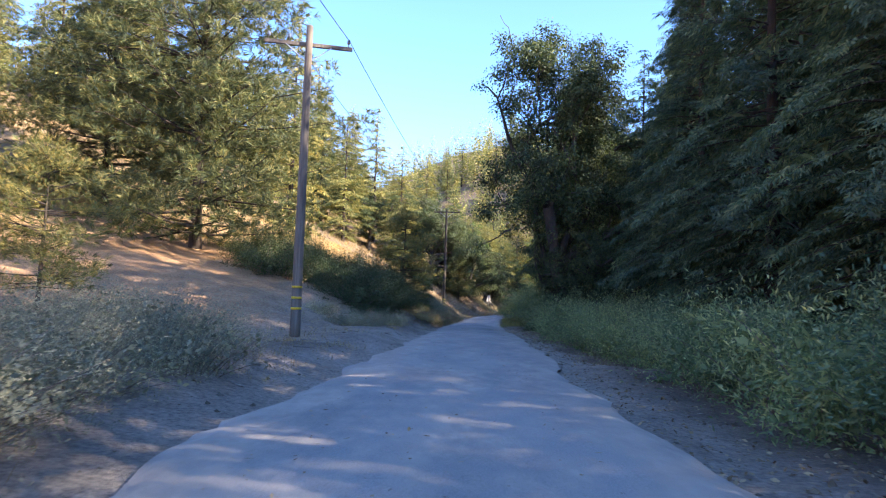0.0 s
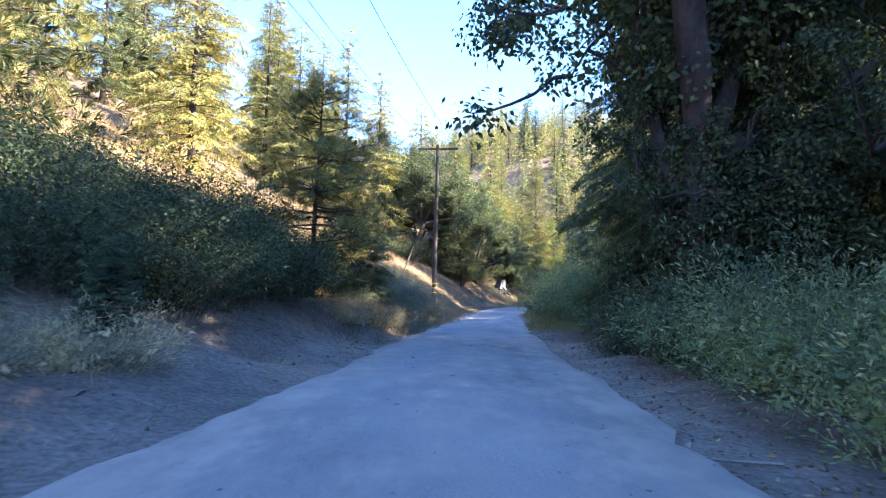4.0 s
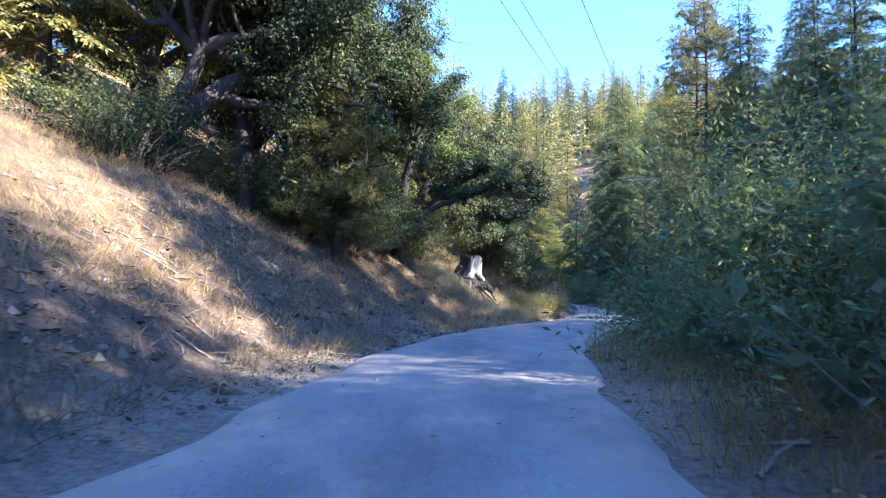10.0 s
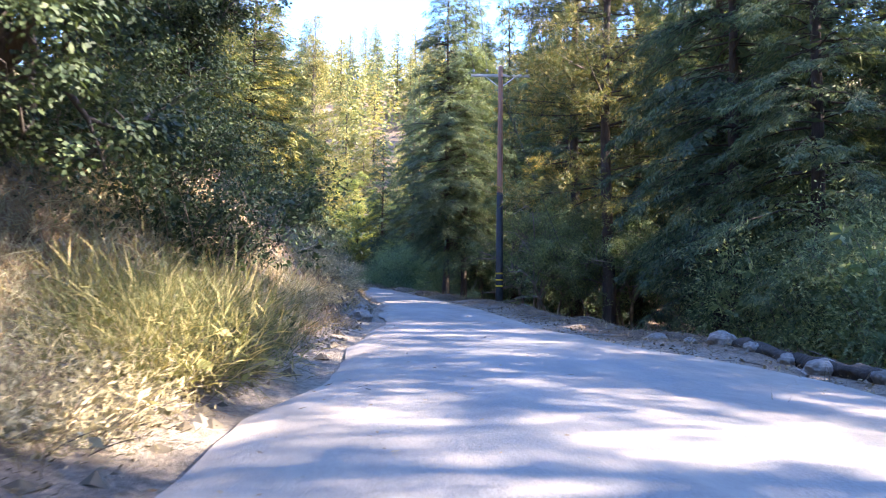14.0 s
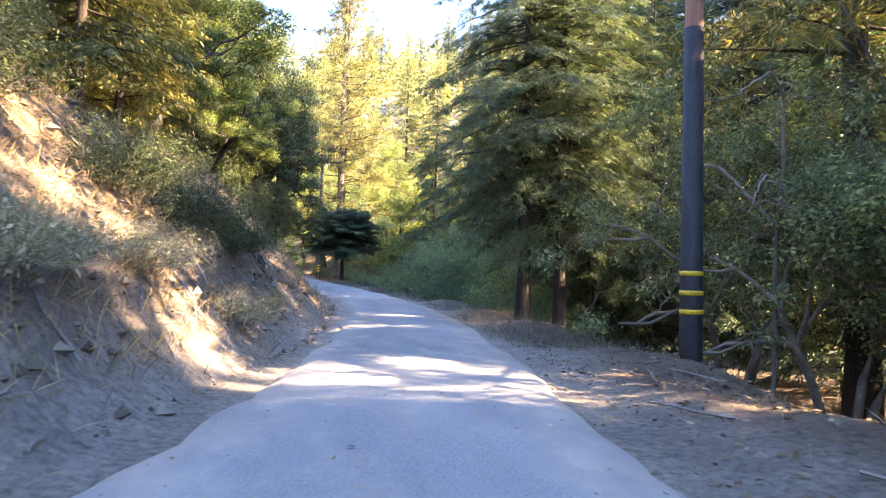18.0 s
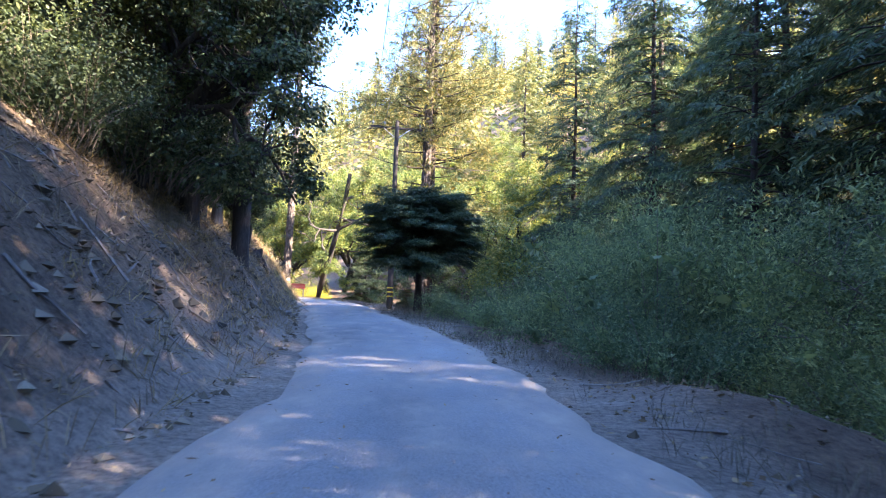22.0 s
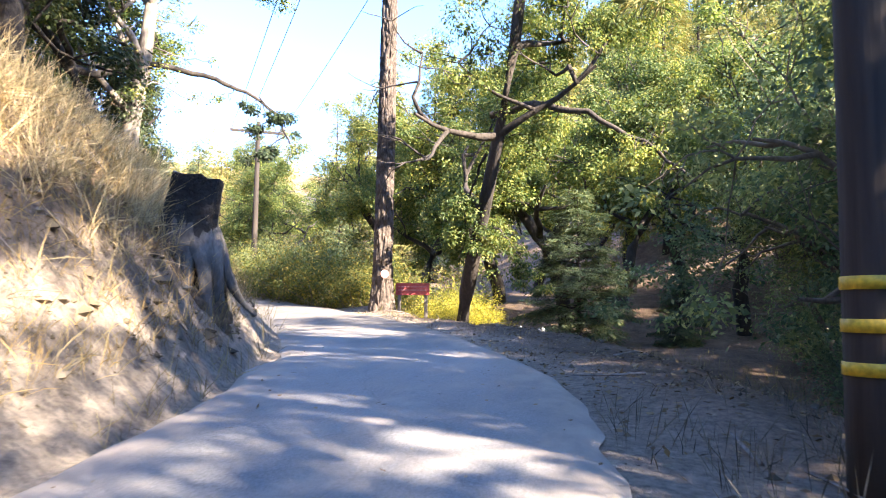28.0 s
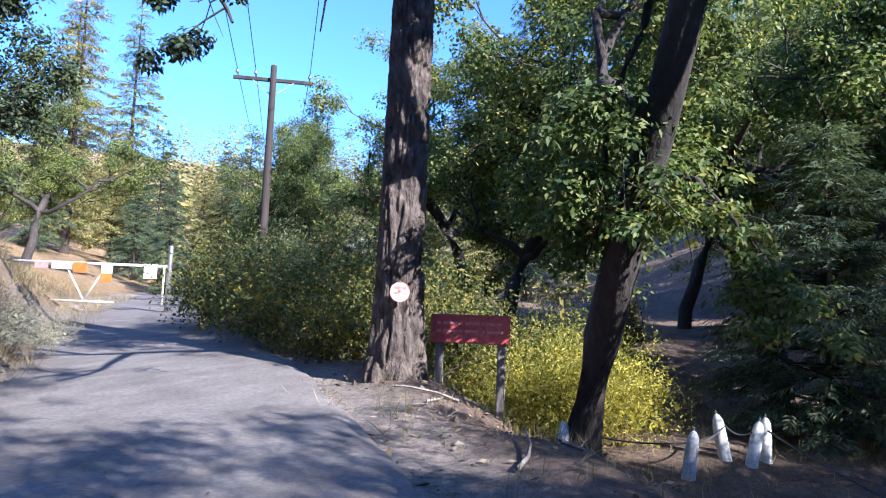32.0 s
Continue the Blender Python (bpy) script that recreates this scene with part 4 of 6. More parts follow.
# slopes behind
rr0 = random.Random(5)
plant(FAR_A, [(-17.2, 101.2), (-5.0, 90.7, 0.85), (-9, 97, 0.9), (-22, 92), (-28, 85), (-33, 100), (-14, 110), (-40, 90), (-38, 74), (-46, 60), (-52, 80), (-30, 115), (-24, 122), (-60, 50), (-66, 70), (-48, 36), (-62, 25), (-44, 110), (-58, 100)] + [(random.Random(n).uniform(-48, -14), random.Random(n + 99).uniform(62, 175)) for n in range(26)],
      "conifer on the hillside with sunlit yellow-green painted into its needles", "tree", "hillside conifers", 9)
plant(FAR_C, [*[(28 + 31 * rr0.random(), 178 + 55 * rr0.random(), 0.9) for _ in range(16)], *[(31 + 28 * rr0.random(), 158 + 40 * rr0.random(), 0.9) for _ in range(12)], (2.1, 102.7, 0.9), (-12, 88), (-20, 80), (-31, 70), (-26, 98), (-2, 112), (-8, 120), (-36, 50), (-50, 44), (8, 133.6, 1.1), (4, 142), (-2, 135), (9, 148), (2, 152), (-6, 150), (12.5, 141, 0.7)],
      "conifer on the hillside with sunlit yellow-green painted into its needles", "tree", "hillside conifers", 10)
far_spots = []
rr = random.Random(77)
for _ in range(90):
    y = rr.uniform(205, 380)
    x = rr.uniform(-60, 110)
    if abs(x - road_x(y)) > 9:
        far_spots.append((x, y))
plant(FAR_B, [*far_spots[:70], (36, 172, 0.8), (39, 181, 0.85), (34, 190, 0.8), (42, 166, 0.85), (45, 176, 0.9), (40, 192, 0.9), (47, 188, 0.9), (37, 200, 0.8)], "far conifer on the valley's head with painted sunlit needle colour", "tree", "far forest", 11)
# Conifers added, many out of view, to shade the road and left bank.
shade_belt = [beside(y + rr.uniform(-1.5, 1.5), rr.uniform(13.5, 18.5)) for y in (-32, -25, -19, -12, -5, 2, 8, 14, 20, 27, 33, 40, 79, 146, 155)] + [beside(-34 + 7.5 * n + rr.uniform(-2, 2), rr.uniform(21, 30)) for n in range(18)] + [beside(y, d) for y, d in ((76, 21), (79, 16.5), (82, 24), (83.5, 17.5), (143, 14.5), (147, 18), (150.5, 13.5), (153, 17), (157, 15), (160, 20))] + [(*beside(y, d), 0.95) for y, d in ((68.5, 16.5), (71, 18))] + [(25.5, 86.5, 0.9), (27, 80, 1.0), (33, 84, 1.1), (30, 77, 1.0), (24.5, 92.5, 0.85), (29, 88.5, 1.0), (29.5, 98.5, 1.1), (32.5, 101.5, 1.1), (26.8, 116.5, 0.95), (30.5, 127, 1.0), (34, 124, 1.0), (27.8, 110.5, 1.0), (23.8, 109.6, 0.7), *[(*beside(y, d), 1.1) for y, d in ((46, 14), (54.5, 14.5), (56.5, 17), (50, 15))], *[(*beside(y, d), 1.4) for y, d in ((4, 17), (15, 18.5), (21, 17))], *[(*beside(y, d), 1.2) for y, d in ((60.5, 17.5), (64.5, 18.5), (68.5, 18.5))], (38, 108, 1.3), (40.5, 112, 1.3), (36, 113.5, 1.1), *[(*beside(y, d), 1.2) for y, d in ((18, 15), (23.5, 14), (28, 14.5), (33, 14), (12, 15))]] + [(43, 140, 1.45), (46, 146, 1.4), (41, 150, 1.35), (45, 134, 1.4), (48, 153, 1.4), (42, 157, 1.3), (50, 140, 1.5)]
plant(FAR_DARK, shade_belt + [(44 + rr.uniform(0, 50), rr.uniform(20, 240)) for _ in range(22)] + far_spots[70:], "dark conifer on the far side of the creek, many unseen, added for shade", "tree", "far forest", 12)
# oaks on the left bank
plant(OAK_A, [(1.5, 93, 1.0), (-4, 95), (3.2, 100.5, 0.85), (-9, 91), (5.2, 108.5, 0.8), (10.5, 151.5, 1.0), (9.0, 158.5, 0.95), (9.5, 146.5, 0.9), (13.9, 164.0, 0.36), (13.3, 166.9, 0.36), (13.0, 168.6, 0.5), (11.6, 161.6, 0.6), (11.5, 171.5, 0.5), (6.0, 181.5, 0.9), (0.5, 172, 1.0), (-4.5, 193, 0.85), (1.0, 190.8, 0.8), (-2.0, 188.5, 0.95), (-9, 186, 0.9), (7.5, 176, 0.9), (9.4, 43.0, 0.9), (9.8, 39.6, 0.8), (10.6, 46.5, 0.8)],
      "gnarled live oak leaning from the bank", "tree", "oaks on the bank", 13)
plant(OAK_B, [(6.9, 42.8, 0.8), (8.9, 40.6, 0.8), (14.6, 152.6, 0.8), (14.6, 156.0, 0.75), (-1.5, 99.5), (0.5, 105), (-7, 101), (-13, 95), (8.3, 110.5, 0.75), (8.4, 106.6, 0.62), (6.6, 106.5, 0.85), (10.2, 112.5, 0.6), (-2, 90), (10, 160.5, 0.85), (7, 160), (0.8, 97.5, 0.8), (-0.5, 95, 0.9), (4.4, 104.6, 0.8), (6.5, 152), (4, 166), (-6, 178)],
      "dark live oak with several trunks", "tree", "oaks on the bank", 14)
# Those at x over 24 near y 180 are added to shade the junction.
plant(SUNLIT_OAK, [(24.6, 181.0, 0.95), (13.8, 146.4, 0.5), (13.0, 139.5, 0.6), (11.4, 144.0, 0.7), (29, 178, 0.95), (27.5, 173.5, 0.85), (31.5, 184, 0.9), (15.5, 198, 1.05), (20.5, 213, 1.0), (26, 214, 1.0), (15.5, 215, 0.9), (31, 214, 1.0), (12, 203, 1.1), (22, 199, 1.0), (18, 209, 1.1), (20.5, 206), (9.0, 199.5, 0.8), (25, 199), (30, 208), (8, 168, 0.7), (12.6, 143.2, 0.72), (10.2, 147.5, 0.6), (5, 157, 0.8), (3.0, 101.5, 0.75), (5.6, 112, 0.7), (6.5, 171.5, 0.8), (9.5, 165.5, 0.7), (9.0, 171, 0.85), (7.0, 180.5, 0.85), (4.5, 185.5, 0.8), (13, 209), (34, 196), (6, 206, 0.9), (17.5, 203, 0.9), (-2, 209, 0.8), (-9, 214, 0.9), (-16, 205, 0.8)],
      "oak with sunlight tinted into yellow-green leaves, some added to cast shade", "tree", "autumn oaks", 15)
plant(OAK_DARK, [(15.2, 154.4, 0.9), (15.7, 157.1, 0.95), (14.0, 151.8, 0.92), (12.6, 147.6, 0.85), (13.0, 155.0, 1.0), (2.4, 94.0, 0.85), (0.3, 91.6, 0.9), (-1.0, 97, 1.0), (13.6, 160.2, 0.7)], "dark live oak with a thick leaning trunk on the bank", "tree", "oaks on the bank", 23)
plant(SUN_FIR, [(-8, 219), (-13, 223), (-21, 224), (-17, 229, 1.3), (-27, 229), (-5, 226, 1.2), (-24, 236, 1.4), (-11, 233, 1.3), (-32, 238, 1.4), (-34, 226, 1.2), (1, 222, 1.1), (-15, 217, 0.8), (13.6, 130.6, 1.0), (12.2, 127.2, 1.05), (13.3, 134.8, 0.9), (10.5, 132, 1.2), (11.6, 138.2, 1.1), (12.0, 123.0, 0.9), (9.5, 126, 1.2), (8.6, 119, 1.1), (4.5, 116, 1.1), (10.3, 120.2, 0.8)], "fir above the cut bank with sunlit yellow-green painted into its needles", "tree", "firs on the bank", 24)
# creek side
plant(WILLOW_B, [(7.3, 38.6, 1.3), (7.9, 36.2, 1.4), (8.0, 44.0, 1.1), (*beside(10.0, 6.0), 1.25), (*beside(13.5, 6.0), 1.1), beside(17, 6.0), beside(20.5, 5.3), beside(24, 5.2), beside(28, 4.8), beside(32, 4.9), beside(36.5, 5.0), (*beside(6.8, 7.0), 1.3), beside(2, 7.5), beside(15, 7.6), beside(22, 7.8), (*beside(87.5, 5.0), 1.2), (*beside(84, 4.8), 1.25),  beside(41, 6.2), (*beside(49, 6.0), 0.8),
      (*beside(145, 5.6), 0.75), (*beside(150.5, 4.6), 0.9), (*beside(158.5, 4.0), 0.6), (*beside(164, 4.2), 0.7), (*beside(141.5, 6.0), 0.8)], "low green willow thicket beside the road", "bush", "creekside thickets", 16)
plant(WILLOW_A, [(*beside(56, 6.8), 1.15), (*beside(66.5, 8.6), 1.2), (*beside(69, 6.0), 0.9), beside(72, 4.9), beside(76, 4.9), beside(80, 5.2), (*beside(70, 8.2), 1.4), (*beside(77, 8.2), 1.25), (*beside(58, 8.4), 1.4), (*beside(105.5, 8.6), 0.95), beside(109.5, 8.8), beside(103, 11.5), beside(112, 11.5), (*beside(148, 6.9), 0.75), (*beside(153.5, 5.9), 1.05), (*beside(157, 7.6), 1.3), (*beside(161.0, 5.9), 0.8), (*beside(144, 7.8), 0.7), (*beside(152, 9.5), 1.4), (22.2, 181, 0.75), (24, 192, 0.8), (6.0, 196.5, 0.7), (2.6, 200.5, 0.75), (0.2, 203.0, 0.8)],
      "tall green willow thicket beside the creek", "bush", "creekside thickets", 17)
plant(ALDER, [beside(117, 13), beside(121, 11.5), beside(124.5, 10), beside(128, 7.4), beside(131.5, 7.0), beside(143, 8), (*beside(150, 8.2), 0.7), (*beside(160, 7.8), 0.75), (22.0, 182.0, 1.15), (23.2, 186.5, 1.2), (22.6, 178.6, 1.2), (24.5, 187), (26, 182), (27, 195), (24.5, 177), (23.5, 190)],
      "slender many-stemmed alder with green leaves", "tree", "creekside alders", 18)
WEEDS = thicket("tall_weed_clump", 1.15, 0.7, 65, M_GREENGRASS, M_TWIG, 70, 5200, 0.3, 0.022, 0.7, 2.0, 0.06, 0.1)
plant(WEEDS, [(10.6, 103.2, 1.0), (11.0, 104.2, 0.9), (10.2, 104.6, 1.0), (7.4, 68.2, 0.8), (8.4, 70.4, 0.9), (6.9, 65.6, 0.7), (9.2, 73.4, 0.8)], "clump of tall dry green weeds beside the road", "weeds", "weed clumps", 31)
# left brush
plant(SAGE_A, [beside(5.5, -3.9), beside(6.5, -5.6), beside(8, -4.2), beside(9.5, -5.4), beside(10.5, -3.8), beside(12, -4.8), beside(13, -6.2), beside(4, -5.0), beside(8, -7.2), beside(11, -7.0), beside(2.5, -3.8), beside(15, -7.4), beside(51.5, -5.2), beside(53.5, -4.6), beside(55.5, -5.0), beside(57.5, -4.2), beside(59.5, -4.6), beside(61, -3.9), beside(56, -6.8), beside(60, -6.4), beside(63, -5.2), *[(*beside(51.5 + 1.25 * n, -3.2 - (1.9 * n) % 4.2), 0.95 + 0.12 * (n % 3)) for n in range(13)], (*beside(116, -3.6), 0.7), (15.4, 123.8, 0.45), (15.8, 125.7, 0.5), (16.6, 127.4, 0.45), (14.6, 121.8, 0.5), (13.4, 119.6, 0.5), (17.0, 130.2, 0.35), (6.4, 187.6, 0.6), (5.2, 188.9, 0.6), (14.2, 118.6, 0.45)],
      "grey-green sagebrush on the dusty verge", "bush", "roadside brush", 19)
plant(SAGE_B, [beside(31, -5.6), beside(33, -4.8), beside(34.5, -4.1), beside(30, -4.6), beside(32, -6.8), beside(47.5, -3.9), beside(49.5, -3.4), beside(50.5, -4.4), beside(46, -3.6), beside(100.5, -3.0), beside(101.7, -2.6), beside(112, -2.9), beside(114, -3.2), beside(119, -2.8), beside(123, -3.0), beside(64, -3.4)],
      "pale dry rabbitbrush on the verge", "bush", "roadside brush", 20)
plant(BRUSH, [*[(*beside(y, d), k) for y, d, k in ((37, -6.6, 0.9), (38.5, -5.4, 0.9), (39.5, -7.0, 1.1), (41, -5.6, 1.0), (42.5, -6.4, 1.1), (44, -5.2, 0.9), (40.8, -8.2, 1.1))], (6.4, 43.4, 0.7), (6.4, 40.6, 0.7), (4.0, 98.4, 0.8), (3.2, 96.6, 0.8), (2.2, 95.2, 0.9), (5.0, 99.3, 0.7), (2.6, 93.2, 0.8), (15.7, 129.0, 0.45), (15.1, 127.4, 0.45), (14.0, 125.4, 0.45), (13.2, 122.8, 0.5), (16.2, 131.0, 0.4), beside(40.5, -9.5), beside(43, -7.8), beside(39, -11), beside(42, -11.5), beside(46, -8.2), beside(45, -12), beside(64, -8.5), (*beside(118, -5.4), 0.4), (*beside(121.5, -5.2), 0.45), (*beside(126, -5.5), 0.45), beside(108, -4.2), beside(93, -8.5), beside(96.5, -9.5), beside(99.5, -10), beside(106.5, -7.5), beside(149, -5.5), beside(153, -5.8), beside(157, -5.5), beside(103, -11), beside(89, -10),  (14.6, 152.6, 1.1), (14.2, 155.5, 1.1), (12.6, 149, 1.2), (12.4, 153.5, 1.2), (8.6, 107.6, 1.0), (9.6, 109.6, 0.9), (3.6, 97.6, 0.9), (3.0, 94.6, 1.0), (1.2, 92.6, 0.9), *[(*beside(41 + 1.0 * n, -8.0 - (2.3 * n) % 6), 0.85 + 0.1 * (n % 3)) for n in range(9)]],
      "dark rounded chaparral bush on the slope", "bush", "roadside brush", 21)
YELLOWBUSH = thicket("bright_yellow_bush", 2.3, 1.5, 66, M_YELLOWLEAF, M_TWIG, 60, 14000, 0.07, 0.45, 0.6, 0.4, 0.1)
plant(YELLOWBUSH, [(11.9, 193.2, 0.85), (12.5, 194.0, 0.8), (11.4, 195.2, 0.9)], "bright yellow leafy bush behind the sign board", "bush", "autumn bushes", 32)
plant(GOLDBUSH, [(8.0, 193.5, 1.0), (5.5, 195.5, 1.1), (3.0, 198, 1.0), (1.2, 201, 1.0), (7.0, 198, 1.2), (9.6, 192.6, 0.8), (4.2, 200, 1.2), (-0.4, 203.5, 1.1), (10.5, 196, 1.1), (2.4, 204, 1.2)], "yellow-green autumn bush beside the track", "bush", "autumn bushes", 22)

# ---- made things ----
def part(name, bm, material, parent, label="", smooth=False):
    me = bpy.data.meshes.new(name)
    bm.to_mesh(me)
    bm.free()
    if smooth:
        for p in me.polygons:
            p.use_smooth = True
    me.materials.append(material)
    ob = new(name, me)
    ob.parent = parent
    return tagged(ob, label)


def box_bm(sx, sy, sz, bevel=0.01, at=(0, 0, 0)):
    bm = bmesh.new()
    bmesh.ops.create_cube(bm, size=1, matrix=Matrix.Translation(at) @ Matrix.Diagonal((sx, sy, sz, 1)))
    if bevel:
        bmesh.ops.bevel(bm, geom=bm.edges[:], offset=bevel, segments=2, affect="EDGES")
    return bm


def lathe_bm(profile, sides=14):
    """A turned solid from (radius, height) rows."""
    bm = bmesh.new()
    rings = [[bm.verts.new((r * math.cos(2 * math.pi * k / sides), r * math.sin(2 * math.pi * k / sides), z)) for k in range(sides)] for r, z in profile]
    for a, b in zip(rings, rings[1:]):
        for k in range(sides):
            bm.faces.new((a[k], a[(k + 1) % sides], b[(k + 1) % sides], b[k]))
    bm.faces.new(rings[0][::-1])
    bm.faces.new(rings[-1])
    return bm


def utility_pole(x, y, top, z0, shaft, lower, turn, arm_z, bands, label, wrap=0.0, raise_pins=True):
    """A wooden pole with one crossarm, pins and, near the ground, yellow bands."""
    root = new("utility_pole")
    root.matrix_basis = pose(x, y, z0, 0, 0, turn)
    h = top - z0
    prof = [(0.165 - 0.06 * k / 10, -0.4 + (h + 0.4) * k / 10) for k in range(11)]
    part("shaft", lathe_bm(prof + [(0.085, h + 0.03)], 16), shaft, root, smooth=True)
    if wrap:
        part("fire_wrap", lathe_bm([(0.172, -0.3), (0.171, 0.2), (0.168 - 0.05 * wrap / h, wrap), (0.1, wrap + 0.004)], 16), lower, root, "black fire-proof wrap", True)
    for b in bands:
        r = (0.178 if wrap else 0.17) - 0.045 * b / h
        part("band", lathe_bm([(r - 0.02, b - 0.036), (r, b - 0.034), (r, b + 0.034), (r - 0.02, b + 0.036)], 16), M_YELLOW, root, "yellow marking band", True)
    arm = part("crossarm", box_bm(2.75, 0.1, 0.125, 0.012, (0, 0.14, arm_z - z0)), M_PALEARM if wrap else shaft, root)
    for sx in (-1.25, -0.62, 1.25):
        ins = part("insulator", lathe_bm([(0.016, 0), (0.016, 0.1), (0.05, 0.11), (0.065, 0.15), (0.045, 0.17), (0.06, 0.2), (0.035, 0.24), (0.012, 0.26)], 10), M_INSUL, arm, smooth=True)
        ins.matrix_basis = pose(sx, 0.14, arm_z - z0 + 0.06)
    for sx in (-1, 1):
        br = part("brace", box_bm(0.035, 0.01, 0.95, 0.003), M_METAL, root)
        br.matrix_basis = pose(sx * 0.38, 0.1, arm_z - z0 - 0.3, 0, sx * 52, 0)
    return tagged(root, label, "utility pole", "power line")


def wire(a, b, sag, name="power_line"):
    cu = bpy.data.curves.new(name, "CURVE")
    cu.dimensions, cu.bevel_depth, cu.bevel_resolution = "3D", 0.012, 1
    sp = cu.splines.new("POLY")
    n = 24
    sp.points.add(n)
    for k in range(n + 1):
        u = k / n
        p = Vector(a).lerp(Vector(b), u)
        sp.points[k].co = (p.x, p.y, p.z - sag * 4 * u * (1 - u), 1)
    cu.materials.append(M_WIRE)
    return tagged(new(name, cu), "thin dark overhead electric wire between poles", "cable", "power line wires")


POLES = [(-4.86, 22.2, 10.15, 9.6, 12), (0.62, 73.7, 11.2, 10.95, -8), (23.25, 127.15, 11.0, 10.62, -18), (18.97, 174.6, 11.2, 10.9, 10), (-0.26, 201.9, 11.7, 11.24, 32)]
KIND = [(M_POLEGREY, M_POLEGREY, 0), (M_POLEDARK, M_POLEDARK, 0), (M_POLERED, M_POLEBLACK, 5.0), (M_POLEDARK, M_POLEDARK, 0), (M_POLEDARK, M_POLEDARK, 0)]
LAB = ["weathered grey wooden utility pole with yellow bands", "dark wooden utility pole with yellow bands on the slope", "red-brown utility pole with black wrapped foot and yellow bands",
       "dark wooden utility pole with yellow bands beside the road", "dark wooden utility pole rising behind bushes"]
for (x, y, top, az, turn), (sh, lo, wr), lab in zip(POLES, KIND, LAB):
    z0 = ground_at(x, y)
    bands = {22.2: [0.82, 1.15, 1.48], 73.7: [0.55, 0.85, 1.15], 127.15: [0.7, 0.98, 1.27], 174.6: [0.67, 0.89, 1.11]}.get(y, [])
    utility_pole(x, y, top, z0, sh, lo, turn, az, bands, lab, wr)


def arm_point(n, off):
    x, y, top, az, turn = POLES[n]
    t = radians(turn)
    return (x + off * math.cos(t) - 0.14 * math.sin(t), y + off * math.sin(t) + 0.14 * math.cos(t), az + 0.3)


for n in range(4):
    for off in (-1.25, -0.62, 1.25):
        wire(arm_point(n, off), arm_point(n + 1, off), 0.9 if n != 3 else 0.4)
for off in (-1.25, -0.62, 1.25):
    wire((-12 + off, -35, 10.5), arm_point(0, off), 0.8)
    wire(arm_point(4, off), (-32 + off, 246, 17.5), 0.8)

tagged(wire((23.3, 127.1, 9.7), (26.4, 123.6, ground_at(26.4, 123.6)), 0.0, "guy_wire"), "steel guy wire bracing the red-brown pole", "cable", "guy wires")

# ---- special trees ----
def place(ob, x, y, label, category, group="", turn=0.0, sink=0.05, k=1.0):
    ob.matrix_basis = pose(x, y, ground_at(x, y) - sink, 0, 0, turn) @ Matrix.Diagonal((k, k, k, 1))
    return tagged(ob, label, category, group)


place(whorl_tree("umbrella_fir", 5.3, 2.45, 2.4, 71, M_FIR, M_BARK, 28, 9, 19000, 0.26, 0.16, thick=0.036, feather=7, ragged=0.2, flat=[0.7, 1.0, 1.0, 0.85, 0.5]), 20.4, 167.2,
      "broad flat-topped dark fir beside the road", "tree", k=0.88)


def furrowed_trunk(name, height, radius, seed, parent, top=0.55, rows=400, sides=96, bend=(0.0, 0.0), flare=0.4):
    """A pine trunk with plates of bark between upright furrows."""
    z = np.linspace(-0.4, height, rows)
    a = np.arange(sides) * 2 * np.pi / sides
    A, Z = np.meshgrid(a, z)
    warp = 0.5 * lattice(A * 3, Z * 1.3, 1.0, seed)
    furrow = np.minimum(np.abs(lattice((A + warp * 0.25) * 4.6, Z * 2.6, 1.0, seed + 1)), np.abs(lattice((A - warp * 0.2) * 3.2 + 7, Z * 1.9, 1.0, seed + 2)))
    plate = ease(furrow, 0.02, 0.3)
    R = radius * (1 - (1 - top) * np.clip(Z / height, 0, 1)) * (1 + flare * np.exp(-np.maximum(Z, 0) / 0.55)) * (1 + 0.04 * np.cos(5 * A + seed) * np.exp(-np.maximum(Z, 0) / 0.8))
    R = R + 0.065 * (plate - 1) + 0.008 * lattice(A * 20, Z * 9, 1.0, seed + 5)
    X, Y = bend[0] * Z + R * np.cos(A), bend[1] * Z + R * np.sin(A)
    i = np.arange(rows - 1)[:, None] * sides + np.arange(sides)[None]
    j = np.arange(rows - 1)[:, None] * sides + (np.arange(sides)[None] + 1) % sides
    f = np.stack([i, j, j + sides, i + sides], -1).reshape(-1, 4)
    ob = mesh_object(name, np.stack([X, Y, Z], -1).reshape(-1, 3), f, M_PINEBARK, True)
    ob.parent = parent
    return ob


M_PINEBARK = surface("plated_pine_bark", (0.03, 0.023, 0.019), (0.19, 0.15, 0.125), 9.0, 0.95, 24, 1.0, 0.06, (1, 1, 0.45))


